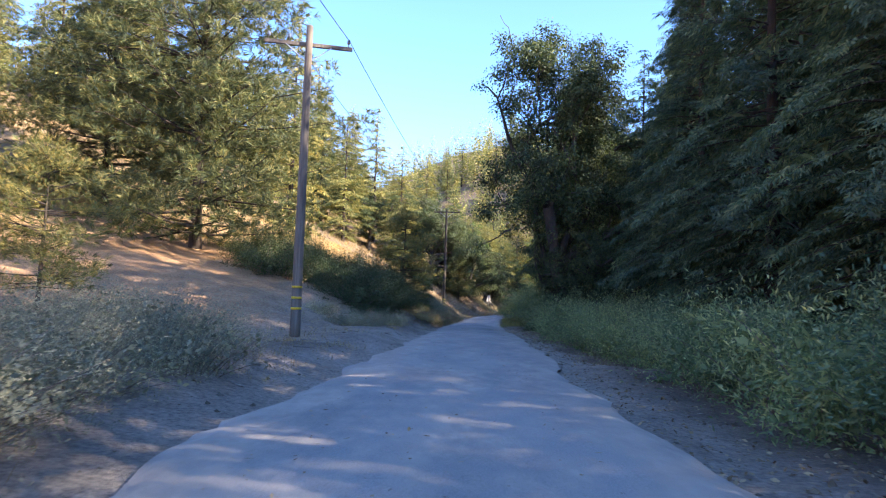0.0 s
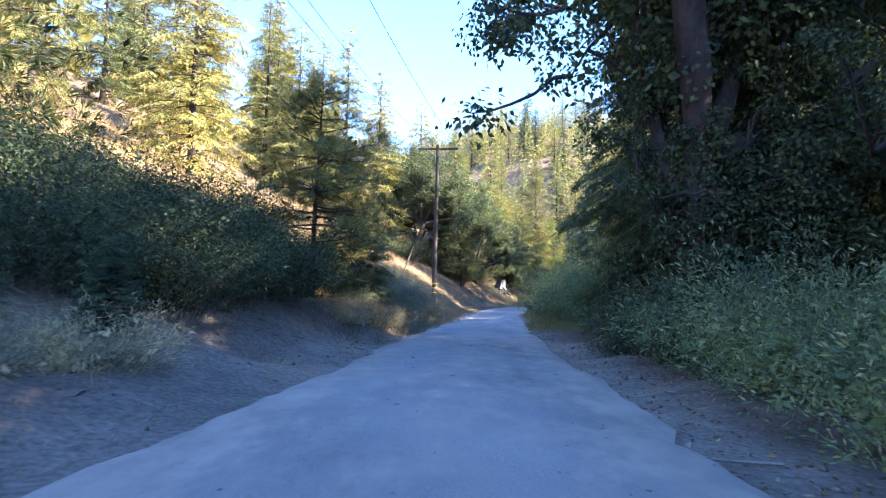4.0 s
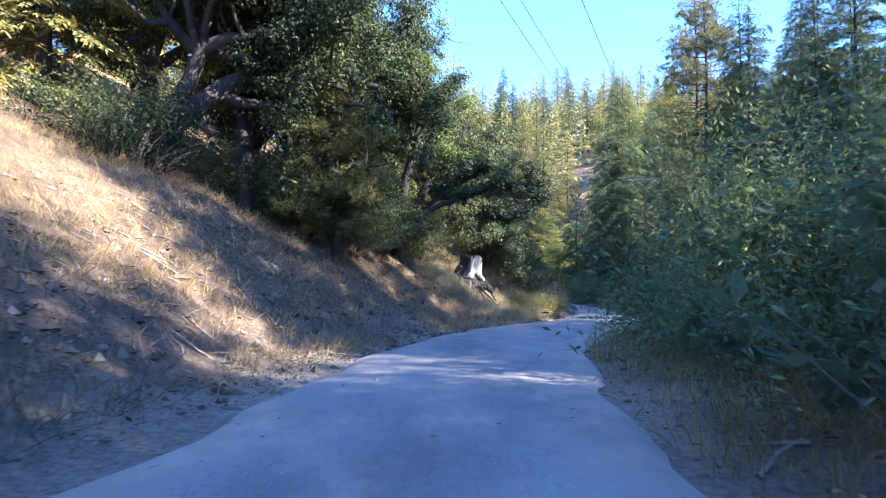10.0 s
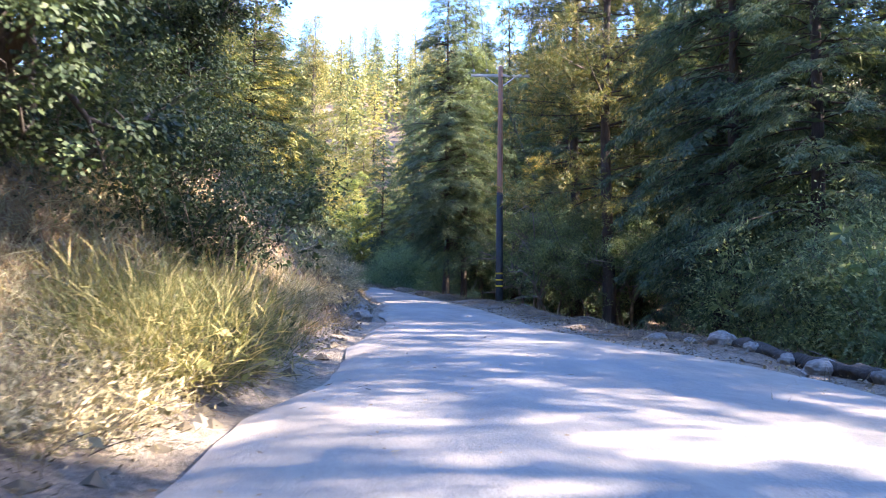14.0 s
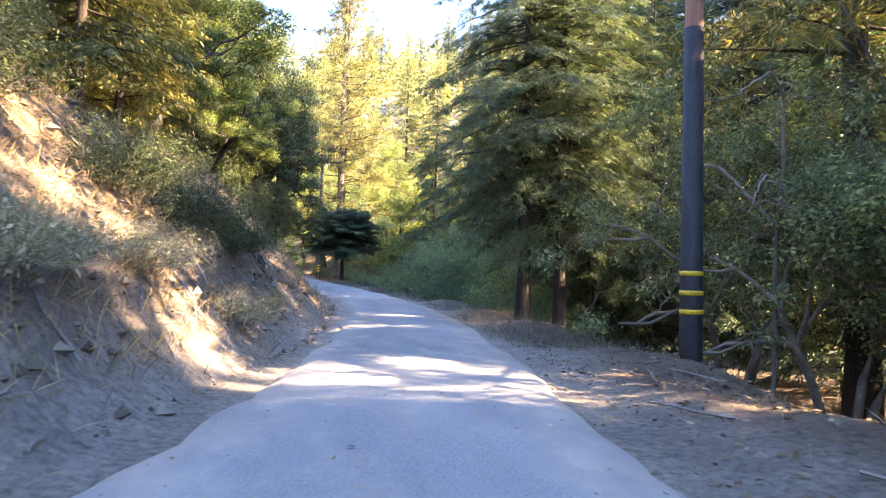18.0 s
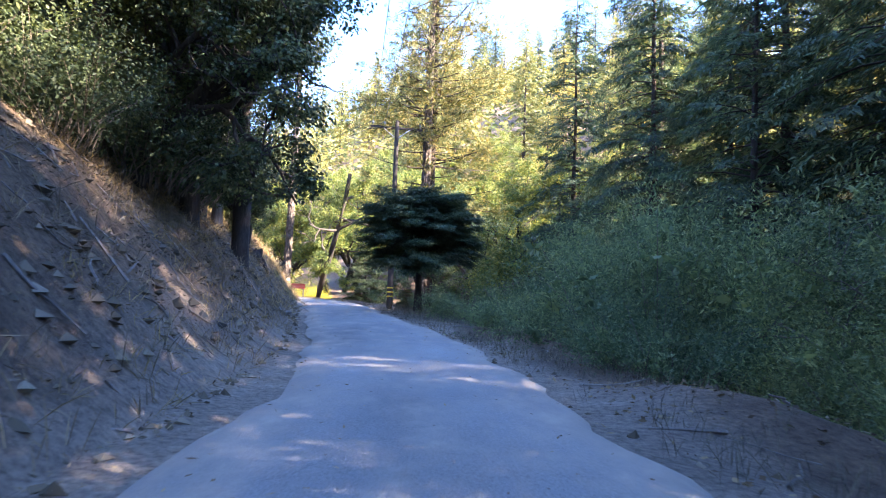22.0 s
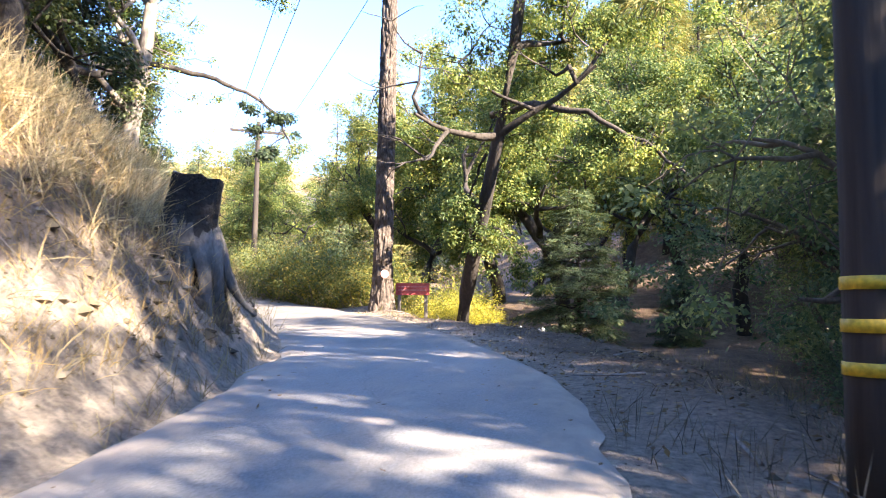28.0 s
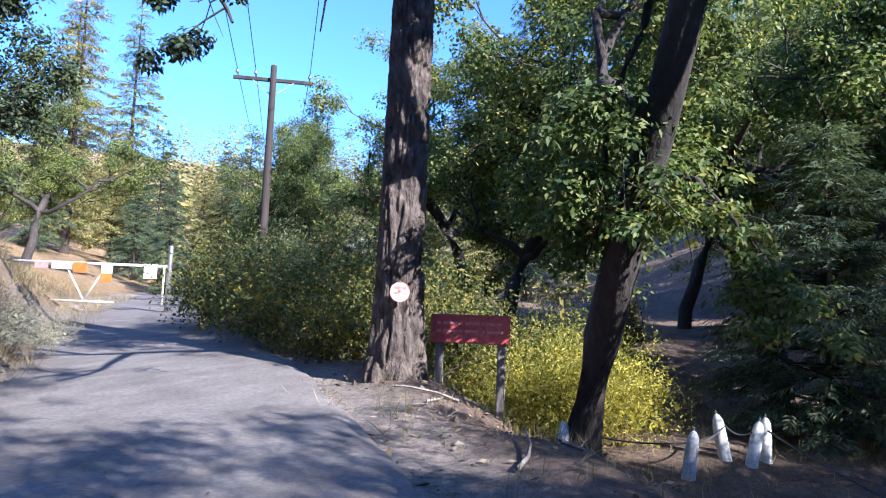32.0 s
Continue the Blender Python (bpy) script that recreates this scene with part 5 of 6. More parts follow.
def big_pine(x, y, height, radius, bare, seed, bend, label):
    root = new("pine_tree")
    furrowed_trunk("trunk", height * 0.75, radius, seed, root, 0.6, bend=bend)
    rng = np.random.default_rng(seed)
    wood, green = Heap(), Heap()
    zs = np.linspace(height * 0.74, height, 6)
    wood.add(tube(np.c_[bend[0] * zs, bend[1] * zs, zs], np.linspace(radius * 0.6, 0.03, 6), 8))
    pts = []
    for h in bare + (height - bare) * rng.random(70):
        ln, az = 3.6 * (1 - 0.6 * (h - bare) / (height - bare)) * rng.uniform(0.5, 1.1), rng.random() * 6.28
        s = np.linspace(0, 1, 5)
        arm = np.c_[bend[0] * h + np.cos(az) * ln * s, bend[1] * h + np.sin(az) * ln * s, h - 0.1 * ln * s + 0.2 * ln * s ** 2]
        wood.add(tube(arm, np.linspace(0.05, 0.012, 5), 5))
        t = rng.uniform(0.35, 1, 14)
        pts.append(np.stack([np.interp(t, s, arm[:, c]) for c in range(3)], -1) + rng.normal(size=(14, 3)) * 0.35)
    pts = np.concatenate(pts)
    for _ in range(10):
        green.add(blades(pts, unit(rng.normal(size=pts.shape) + [0, 0, 0.4]), 0.4, 0.035, rng))
    tagged(wood.build("branchwork", M_BARK, root, True), kind="stuff")
    green.build("crown", M_PINE, root)
    return place(root, x, y, label, "tree", "tall pines")


big_pine(10.75, 190.1, 27, 0.3, 13, 5, (0.012, -0.012), "big pine with deep plated bark beside the track")
big_pine(20.6, 176.8, 27, 0.3, 8, 8, (0.0, 0.0), "big pine with plated bark behind the pole")

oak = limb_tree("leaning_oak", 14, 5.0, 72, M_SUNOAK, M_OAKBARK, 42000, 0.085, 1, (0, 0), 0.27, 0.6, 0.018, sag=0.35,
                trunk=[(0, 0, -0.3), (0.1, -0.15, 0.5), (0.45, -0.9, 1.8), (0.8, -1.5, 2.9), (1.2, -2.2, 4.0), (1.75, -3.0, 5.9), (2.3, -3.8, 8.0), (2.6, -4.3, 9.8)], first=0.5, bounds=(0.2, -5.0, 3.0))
place(oak, 12.7, 191.7, "leaning oak with a furrowed dark trunk and hanging sun-tinted yellow-green leaves", "tree")

# ---- boughs over the road ----
def bough(root, base, pts, r0, seed, leaf=None, leaves=0, size=0.1, clump=0.3, twigs=12, hang=0.6, bark=None, start=0.35):
    """A long limb through given places, with hanging twigs and leaf clumps, under a tree at base."""
    rng = np.random.default_rng(seed)
    p = np.array(pts, float) - np.array(base, float)
    t = np.linspace(0, 1, 18)
    q = np.stack([np.interp(t, np.linspace(0, 1, len(p)), p[:, c]) for c in range(3)], -1)
    q[1:-1] = (q[:-2] + q[1:-1] * 2 + q[2:]) / 4
    q += rng.normal(size=q.shape) * r0 * 0.35
    h, tws = Heap(), Heap()
    h.add(tube(q, np.linspace(r0, r0 * 0.25, 18), 8, rng, 0.06))
    ends = []
    for _ in range(twigs):
        k = rng.uniform(start, 1) * 17
        a = q[int(k)]
        way = unit(rng.normal(size=3) * [1, 1, 0.5] + np.array([0, 0, -hang]))
        ln = rng.uniform(0.4, 1.3)
        s = np.linspace(0, 1, 5)[:, None]
        tw = a + way * ln * s + np.array([0, 0, -0.25 * hang]) * ln * s ** 2 + np.cumsum(rng.normal(size=(5, 3)) * 0.05, 0)
        tws.add(tube(tw, np.linspace(r0 * 0.22, 0.005, 5), 4))
        ends.append(tw[1:])
    h.build("limb", bark or M_OAKBARK, root, True)
    tagged(tws.build("twigwork", bark or M_OAKBARK, root, True), kind="stuff")
    if leaves:
        ends = np.concatenate(ends)
        g = Heap()
        leaf_balls(g, ends, leaves, clump, size, 0.55, rng, 0.2)
        g.build("leaf_spray", leaf, root)


def base_of(x, y, sink=0.05):
    return x, y, ground_at(x, y) - sink


b = base_of(12.7, 191.7)
bough(oak, b, [(14.2, 188.8, 7.6), (15.5, 188.4, 7.7), (17.0, 188.0, 7.2), (18.4, 187.6, 6.2), (19.4, 187.2, 5.2)], 0.11, 81, M_SUNOAK, 3200, 0.085, 0.34, 14, 0.7)
bough(oak, b, [(14.0, 189.2, 6.6), (13.4, 189.4, 5.2), (13.3, 189.9, 4.0)], 0.05, 82, M_SUNOAK, 4600, 0.085, 0.36, 14, 0.8, start=0.1)
bough(oak, b, [(13.5, 190.3, 4.9), (14.3, 190.0, 4.6), (14.9, 190.0, 3.8)], 0.05, 83, M_SUNOAK, 4600, 0.085, 0.36, 14, 0.8, start=0.1)

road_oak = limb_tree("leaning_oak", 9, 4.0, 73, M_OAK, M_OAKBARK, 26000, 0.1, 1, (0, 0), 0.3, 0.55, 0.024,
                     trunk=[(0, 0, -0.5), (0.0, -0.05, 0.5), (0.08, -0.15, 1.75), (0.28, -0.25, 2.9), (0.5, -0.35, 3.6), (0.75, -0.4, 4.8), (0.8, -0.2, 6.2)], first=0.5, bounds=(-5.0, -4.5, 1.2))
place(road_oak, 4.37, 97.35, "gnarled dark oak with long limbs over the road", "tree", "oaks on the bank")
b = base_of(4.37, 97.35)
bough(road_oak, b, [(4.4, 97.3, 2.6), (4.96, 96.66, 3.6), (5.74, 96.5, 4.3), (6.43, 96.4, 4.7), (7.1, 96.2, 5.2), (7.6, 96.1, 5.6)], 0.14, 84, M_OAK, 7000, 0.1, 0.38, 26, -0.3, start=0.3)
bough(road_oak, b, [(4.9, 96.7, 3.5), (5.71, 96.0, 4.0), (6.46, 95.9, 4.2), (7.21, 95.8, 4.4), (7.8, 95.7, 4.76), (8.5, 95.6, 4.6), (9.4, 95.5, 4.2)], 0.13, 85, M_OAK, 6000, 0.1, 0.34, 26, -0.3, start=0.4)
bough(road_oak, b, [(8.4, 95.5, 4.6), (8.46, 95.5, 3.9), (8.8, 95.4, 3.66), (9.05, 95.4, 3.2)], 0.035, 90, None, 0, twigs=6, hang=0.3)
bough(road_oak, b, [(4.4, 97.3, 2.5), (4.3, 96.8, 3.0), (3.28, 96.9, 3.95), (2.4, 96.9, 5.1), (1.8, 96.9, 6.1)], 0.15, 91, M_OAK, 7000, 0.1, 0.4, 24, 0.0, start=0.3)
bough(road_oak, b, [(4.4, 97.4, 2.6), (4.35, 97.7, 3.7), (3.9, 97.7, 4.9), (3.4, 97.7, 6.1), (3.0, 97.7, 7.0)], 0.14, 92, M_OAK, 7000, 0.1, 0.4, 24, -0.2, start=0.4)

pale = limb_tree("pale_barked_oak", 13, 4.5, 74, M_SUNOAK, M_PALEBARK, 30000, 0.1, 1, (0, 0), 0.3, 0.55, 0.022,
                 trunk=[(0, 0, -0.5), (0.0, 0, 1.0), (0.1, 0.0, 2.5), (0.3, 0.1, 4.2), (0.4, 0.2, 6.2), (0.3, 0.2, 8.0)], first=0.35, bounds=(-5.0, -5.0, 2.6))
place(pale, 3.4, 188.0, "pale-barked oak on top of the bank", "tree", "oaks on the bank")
b = base_of(3.4, 188.0)
bough(pale, b, [(3.8, 188.2, 9.6), (4.8, 189.0, 9.6), (6.0, 190.0, 9.2), (6.8, 190.6, 8.6), (7.3, 190.8, 7.6)], 0.1, 86, M_OAK, 2400, 0.11, 0.28, 16, 0.9, start=0.45)
pale2 = limb_tree("pale_barked_oak", 9, 3.2, 75, M_OAK, M_PALEBARK, 15000, 0.1, 1, (0, 0), 0.28, 0.5, 0.02,
                  trunk=[(0, 0, -0.5), (0.0, 0, 1.0), (0.05, 0.1, 2.2), (0.0, 0.2, 3.6), (-0.2, 0.3, 5.4)], first=0.5, bounds=(-4.0, -4.0, 2.6))
place(pale2, 13.2, 163.4, "slender pale-barked oak on the bank", "tree", "oaks on the bank")

dead = new("dead_branch")
dead.matrix_basis = pose(*base_of(25.6, 128.5))
b = base_of(25.6, 128.5)
bough(dead, b, [(25.6, 128.5, b[2]), (25.5, 128.2, 2.0), (25.2, 127.6, 4.2), (24.6, 127.2, 4.6), (23.9, 127.0, 4.1)], 0.05, 87, twigs=8, hang=0.5, bark=M_PALEBARK)
bough(dead, b, [(25.5, 128.2, 2.2), (24.9, 129.0, 3.4), (24.6, 129.8, 3.5), (24.1, 130.0, 2.7)], 0.035, 88, twigs=6, hang=0.6, bark=M_PALEBARK)
bough(dead, b, [(25.4, 128.1, 2.4), (24.6, 127.3, 3.0), (24.1, 127.0, 2.3)], 0.03, 89, twigs=5, hang=0.6, bark=M_PALEBARK)
tagged(dead, "bare bleached dead branch beside the pole", "branch")

# ---- stumps, logs, rocks ----
M_STUMP = surface("weathered_stump_wood", (0.05, 0.045, 0.04), (0.24, 0.22, 0.2), 3.0, 0.9, 22, 0.8, 0.04, (1, 1, 0.25))

def lump(name, mat, sx, sy, sz, seed, rough=0.25, parent=None, sub=3):
    bm = bmesh.new()
    bmesh.ops.create_icosphere(bm, subdivisions=sub, radius=1)
    for v in bm.verts:
        n = noise.noise(v.co * 1.3 + Vector((seed * 3.1, seed, 0))) + 0.5 * noise.noise(v.co * 3.1 + Vector((0, seed, seed)))
        v.co = v.co * (1 + rough * n)
        v.co = Vector((v.co.x * sx, v.co.y * sy, v.co.z * sz))
    return part(name, bm, mat, parent, smooth=False)


def stump(x, y, z, radius, height, body, roots, seed, label, tilt=(0, 0), spread=1.6, n_roots=9, rootmat=None, z_drop=1.2, ragged=0.12):
    """A cut stump: ragged top, buttresses that run out into roots."""
    rng = np.random.default_rng(seed)
    root = new("tree_stump")
    rows, sides = 26, 48
    zz = np.linspace(-0.6, height, rows)
    A, Z = np.meshgrid(np.arange(sides) * 2 * np.pi / sides, zz)
    R = radius * (1 + 0.5 * np.exp(-np.maximum(Z + 0.2, 0) / 0.4) + 0.12 * np.cos(4 * A + 1) + 0.08 * lattice(A * 4, Z * 2, 1.0, seed) + 0.05 * lattice(A * 12, Z * 1.2, 1.0, seed + 3))
    Z2 = Z + (Z > height * 0.9) * ragged * lattice(A * 3, Z * 0, 1.0, seed + 9)
    v = np.stack([R * np.cos(A), R * np.sin(A), Z2], -1).reshape(-1, 3)
    v = np.r_[v, [[0, 0, height * 0.97]]]
    i = np.arange(rows - 1)[:, None] * sides + np.arange(sides)[None]
    j = np.arange(rows - 1)[:, None] * sides + (np.arange(sides)[None] + 1) % sides
    f = np.stack([i, j, j + sides, i + sides], -1).reshape(-1, 4)
    k = (rows - 1) * sides
    cap = np.array([[k + q, k + (q + 1) % sides, rows * sides, rows * sides] for q in range(sides)])[:, :3]
    ob = mesh_object("body", v, f, body, True)
    ob.parent = root
    cp = mesh_object("cut_top", v, cap, rootmat or body, False)
    cp.parent = root
    for q in range(n_roots):
        az = roots[0] + (roots[1] - roots[0]) * q / max(1, n_roots - 1) + rng.normal() * 0.1
        ln = spread * rng.uniform(0.6, 1.1)
        s = np.linspace(0, 1, 8)
        wig = np.cumsum(rng.normal(size=8)) * 0.05
        p = np.c_[np.cos(az + wig) * (radius * 0.7 + ln * s), np.sin(az + wig) * (radius * 0.7 + ln * s), 0.15 - z_drop * s ** 1.2 * rng.uniform(0.7, 1.1) + 0.12 * np.sin(s * 5 + q)]
        h = Heap()
        h.add(tube(p, np.linspace(0.12, 0.03, 8) * rng.uniform(0.6, 1.2), 7, rng, 0.08))
        h.build("root", rootmat or body, root, True)
    root.matrix_basis = pose(x, y, z, tilt[0], tilt[1], 0)
    return tagged(root, label, "tree stump")


stump(12.45, 178.1, 3.15, 0.3, 0.8, M_CHAR, (-1.8, 0.5), 4, "black charred stump on the edge of the bank", (0, 10), 0.75, 11, M_STUMP, 1.3, 0.03)
stump(13.85, 166.4, ground_at(13.85, 166.4) + 0.0, 0.26, 0.4, M_OAKBARK, (-1.6, 0.7), 6, "sawn stump with exposed roots on the bank", (0, 8), 0.8, 8, M_OAKBARK, 1.2)
stump(16.3, 132.8, ground_at(16.3, 132.8) - 0.05, 0.2, 0.25, M_CHAR, (-1.6, 0.4), 7, "dark root mass hanging from the cut bank", (0, 25), 0.7, 7, M_CHAR, 0.9)


M_BAREWOOD = surface("bleached_stump_wood", (0.2, 0.175, 0.15), (0.55, 0.5, 0.45), 3.5, 0.85, 26, 0.9, 0.04, (1, 1, 0.12))


def shell(a0, a1, z0, z1, radius, flare, thick, seed, rows=26, cols=30):
    """An upright curved slab of split wood with a ragged top, from one bearing to another."""
    U, V = np.meshgrid(np.linspace(0, 1, cols), np.linspace(0, 1, rows))
    A = a0 + (a1 - a0) * U + 0.12 * lattice(V * 4, U * 3, 1.0, seed) * np.sin(np.pi * V)
    high = z1 - 0.22 * np.abs(lattice(U * 7, U * 0, 1.0, seed + 1)) - 0.1 * np.abs(2 * U - 1)
    Z = z0 + (high - z0) * V
    R = radius * (1 + flare * np.exp(-np.maximum(Z, 0) / 0.35)) + 0.05 * lattice(A * 6, Z * 1.2, 1.0, seed + 2) + 0.018 * lattice(A * 22, Z * 2.5, 1.0, seed + 3)
    outer = np.stack([R * np.cos(A), R * np.sin(A), Z], -1).reshape(-1, 3)
    R = R - thick * np.sin(np.pi * U) ** 0.5
    inner = np.stack([R * np.cos(A), R * np.sin(A), Z], -1).reshape(-1, 3)
    f, n = sheet(cols, rows), rows * cols
    rim = np.r_[np.arange(cols), np.arange(1, rows) * cols + cols - 1, (rows - 1) * cols + np.arange(cols - 2, -1, -1), np.arange(rows - 2, 0, -1) * cols]
    nxt = np.roll(rim, -1)
    return np.r_[outer, inner], np.r_[f, f[:, ::-1] + n, np.stack([rim, rim + n, nxt + n, nxt], -1)]


def burnt_stump(x, y, z):
    root = new("tree_stump")
    rng = np.random.default_rng(3)

    def piece(name, mat, vf, label=""):
        h = Heap()
        h.add(vf)
        return h.build(name, mat, root, True, label)

    piece("bare_wood", M_BAREWOOD, shell(-1.75, -0.15, -0.15, 1.0, 0.42, 0.45, 0.14, 5), "bleached grey split wood")
    piece("charred_shell", M_CHAR, shell(-3.6, -1.7, -0.4, 0.95, 0.46, 0.5, 0.16, 8), "black charred outer wood")
    piece("charred_shell", M_CHAR, shell(-0.25, 2.9, -0.5, 0.62, 0.4, 0.5, 0.16, 11), "black charred outer wood")
    s = np.linspace(0, 1, 12)
    # thick root that runs out along the bank, its end sawn
    log = np.c_[0.3 + 0.85 * s, -0.3 - 0.3 * s, 0.0 - 0.62 * s + 0.1 * np.sin(s * 3)]
    piece("root", M_CHAR, tube(log, np.r_[np.linspace(0.2, 0.12, 10), 0.07, 0.005], 12, rng, 0.12))
    knot = np.c_[0.25 + 0.42 * s, -0.42 - 0.12 * s, 0.16 - 0.3 * s]
    piece("bare_root", M_BAREWOOD, tube(knot, np.r_[0.05, np.linspace(0.15, 0.1, 10), 0.03], 12, rng, 0.06), "bleached root stub")
    for az, ln, r, drop, up in ((-2.5, 0.9, 0.11, 1.1, 0.1), (-2.1, 1.15, 0.12, 1.35, 0.15), (-1.75, 1.0, 0.09, 1.25, 0.1), (-1.45, 1.2, 0.1, 1.4, 0.05), (-1.1, 1.0, 0.08, 1.2, 0.0), (-0.75, 1.3, 0.1, 1.25, 0.05), (-0.4, 1.1, 0.07, 0.9, 0.0), (-2.9, 0.8, 0.08, 0.7, 0.1), (-1.9, 0.8, 0.05, 1.2, -0.1), (-1.25, 0.9, 0.05, 1.3, -0.15), (-0.9, 0.8, 0.045, 1.1, -0.2)):
        bend = np.cumsum(rng.normal(size=12)) * 0.06
        p = np.c_[np.cos(az + bend) * (0.32 + ln * s ** 1.2), np.sin(az + bend) * (0.32 + ln * s ** 1.2), up + 0.1 - drop * s ** 1.1 + 0.06 * np.sin(s * 6 + az * 5)]
        piece("root", M_CHAR if rng.random() < 0.6 else M_STUMP, tube(p, np.linspace(r, 0.02, 12) * (1 + 0.15 * rng.normal(size=12)), 9, rng, 0.09))
    # Charred lumps; the lower one paints the shaded hollow beneath as black wood.
    lump("charred_hollow_base", M_CHAR, 0.62, 0.34, 0.36, 71, 0.5, root, 4).matrix_basis = pose(0.22, -0.42, -0.36)
    lump("charred_hollow_base", M_CHAR, 0.4, 0.3, 0.4, 74, 0.5, root, 4).matrix_basis = pose(-0.36, -0.28, -0.1)
    spike = np.c_[0.3 + 0.1 * s, -0.25 - 0.05 * s, 0.1 + 0.7 * s]
    piece("splinter", M_CHAR, tube(spike, np.linspace(0.06, 0.012, 12), 7, rng, 0.1), "charred upright splinter")
    root.matrix_basis = pose(x, y, z, -8, 12, 0)
    return tagged(root, "burnt stump of bleached wood with black tangled roots", "tree stump")


burnt_stump(7.35, 102.6, ground_at(7.35, 102.6) + 0.42)

for n, (x, y, z, k) in enumerate([(11.95, 177.35, 2.75, 0.34), (12.35, 177.2, 2.5, 0.3), (12.75, 177.5, 2.35, 0.26), (12.2, 177.0, 2.2, 0.3), (11.6, 177.0, 2.85, 0.26), (12.95, 177.9, 2.15, 0.22)]):
    ob = lump("earth_clod", M_GROUND, k * 1.25, k, k * 0.8, n + 60, 0.5)
    ob.matrix_basis = pose(x, y, min(z, ground_at(x, y) + k * 0.35), 15 * n, 0, 47 * n)
    tagged(ob, "lump of root-bound earth below the charred stump", "earth clod", "clods by the stump")


def fallen_log(points, radius, label, mat=M_DEADWOOD, seed=1):
    rng = np.random.default_rng(seed)
    p = np.array([(x, y, ground_at(x, y) + dz) for x, y, dz in points])
    t = np.linspace(0, 1, 20)
    q = np.stack([np.interp(t, np.linspace(0, 1, len(p)), p[:, c]) for c in range(3)], -1)
    q[1:-1] = (q[:-2] + q[1:-1] + q[2:]) / 3
    h = Heap()
    h.add(tube(q + rng.normal(size=q.shape) * 0.02, radius * (1 + 0.05 * rng.normal(size=20)) * np.r_[0.4, np.linspace(1, 0.75, 18), 0.3], 11, rng, 0.2))
    return tagged(h.build("fallen_log", mat, None, True), label, "log")


fallen_log([(16.95, 99.4, 0.02), (17.4, 101.0, 0.06), (17.85, 102.6, 0.04), (18.05, 103.3, 0.0)], 0.14, "rotten bark-stripped log lying along the road edge", M_STUMP, 2)
fallen_log([(18.0, 103.0, 0.02), (18.45, 104.8, 0.07), (18.8, 106.2, 0.04), (19.15, 107.3, 0.0)], 0.11, "thin rotten log lying along the road edge", M_OAKBARK, 5)
fallen_log([(17.75, 101.2, 0.16), (18.25, 102.9, 0.13), (18.7, 104.6, 0.05)], 0.06, "broken branch lying on the rotten log", M_STUMP, 8)
for n, (x, y, s) in enumerate([(17.9, 102.0, 0.17), (18.6, 104.9, 0.13), (19.0, 106.7, 0.2), (18.4, 103.4, 0.1), (18.9, 108.3, 0.12), (19.3, 107.9, 0.1), (17.5, 100.6, 0.12), (17.75, 101.3, 0.09), (18.1, 102.7, 0.12), (18.35, 104.1, 0.16), (18.8, 105.8, 0.11), (17.3, 99.8, 0.15)]):
    ob = lump("rock", M_ROCK, s * 1.5, s, s * 0.8, n)
    ob.matrix_basis = pose(x - 0.22, y, ground_at(x, y) + s * 0.45, 0, 0, 40 * n)
    tagged(ob, "pale angular rock beside the rotten log", "rock", "roadside rocks")
for n, (x, y, s) in enumerate([(16.5, 158.9, 0.2), (14.2, 113.6, 0.3), (15.0, 118.0, 0.22)]):
    ob = lump("boulder", M_ROCK, s * 1.2, s, s * 0.75, n + 11, 0.5)
    ob.matrix_basis = pose(x, y, ground_at(x, y) + s * 0.1, 0, 0, 60 * n)
    tagged(ob, "pale grey boulder half sunk in the bank", "rock", "roadside boulders")

def leaning_post():
    base, tip = Vector((-1.75, 74.5, ground_at(-1.75, 74.5) - 0.3)), Vector((-0.85, 74.1, 4.3))
    h = Heap()
    s = np.linspace(0, 1, 9)[:, None]
    h.add(tube(np.array(base) * (1 - s) + np.array(tip) * s, np.linspace(0.05, 0.035, 9), 8, np.random.default_rng(4), 0.05))
    return tagged(h.build("leaning_post", M_DEADWOOD, None, True), "thin weathered post leaning out of the grassy slope", "post")


leaning_post()

# ---- junction: signs, posts, gate ----
M_FADEDINK = surface("worn_pink_lettering", (0.5, 0.17, 0.16), (0.66, 0.3, 0.28), 5, 0.7, 30, 0.2, 0.003)
def sign_board():
    root = new("wooden_sign")
    root.matrix_basis = pose(11.55, 190.55, ground_at(11.5, 190.55), 0, 0, 8)
    zb = 2.93 - ground_at(11.5, 190.55)
    for sx in (-0.4, 0.4):
        part("leg", box_bm(0.1, 0.09, zb + 0.45, 0.012, (sx, 0.06, (zb - 0.05) / 2 - 0.1)), M_DEADWOOD, root)
    for k in range(3):
        part("plank", box_bm(1.02, 0.04, 0.118, 0.006, (0, 0, zb - 0.12 + 0.12 * k)), M_REDPAINT, root)
    for row in range(2):
        for k in range(9):
            w = 0.05 + 0.03 * ((k * 7 + row * 3) % 3)
            part("lettering", box_bm(w, 0.004, 0.035, 0, (-0.4 + 0.095 * k, -0.023, zb + 0.07 - 0.1 * row)), M_FADEDINK, root)
    return tagged(root, "faded red wooden sign board on two pale posts", "sign")


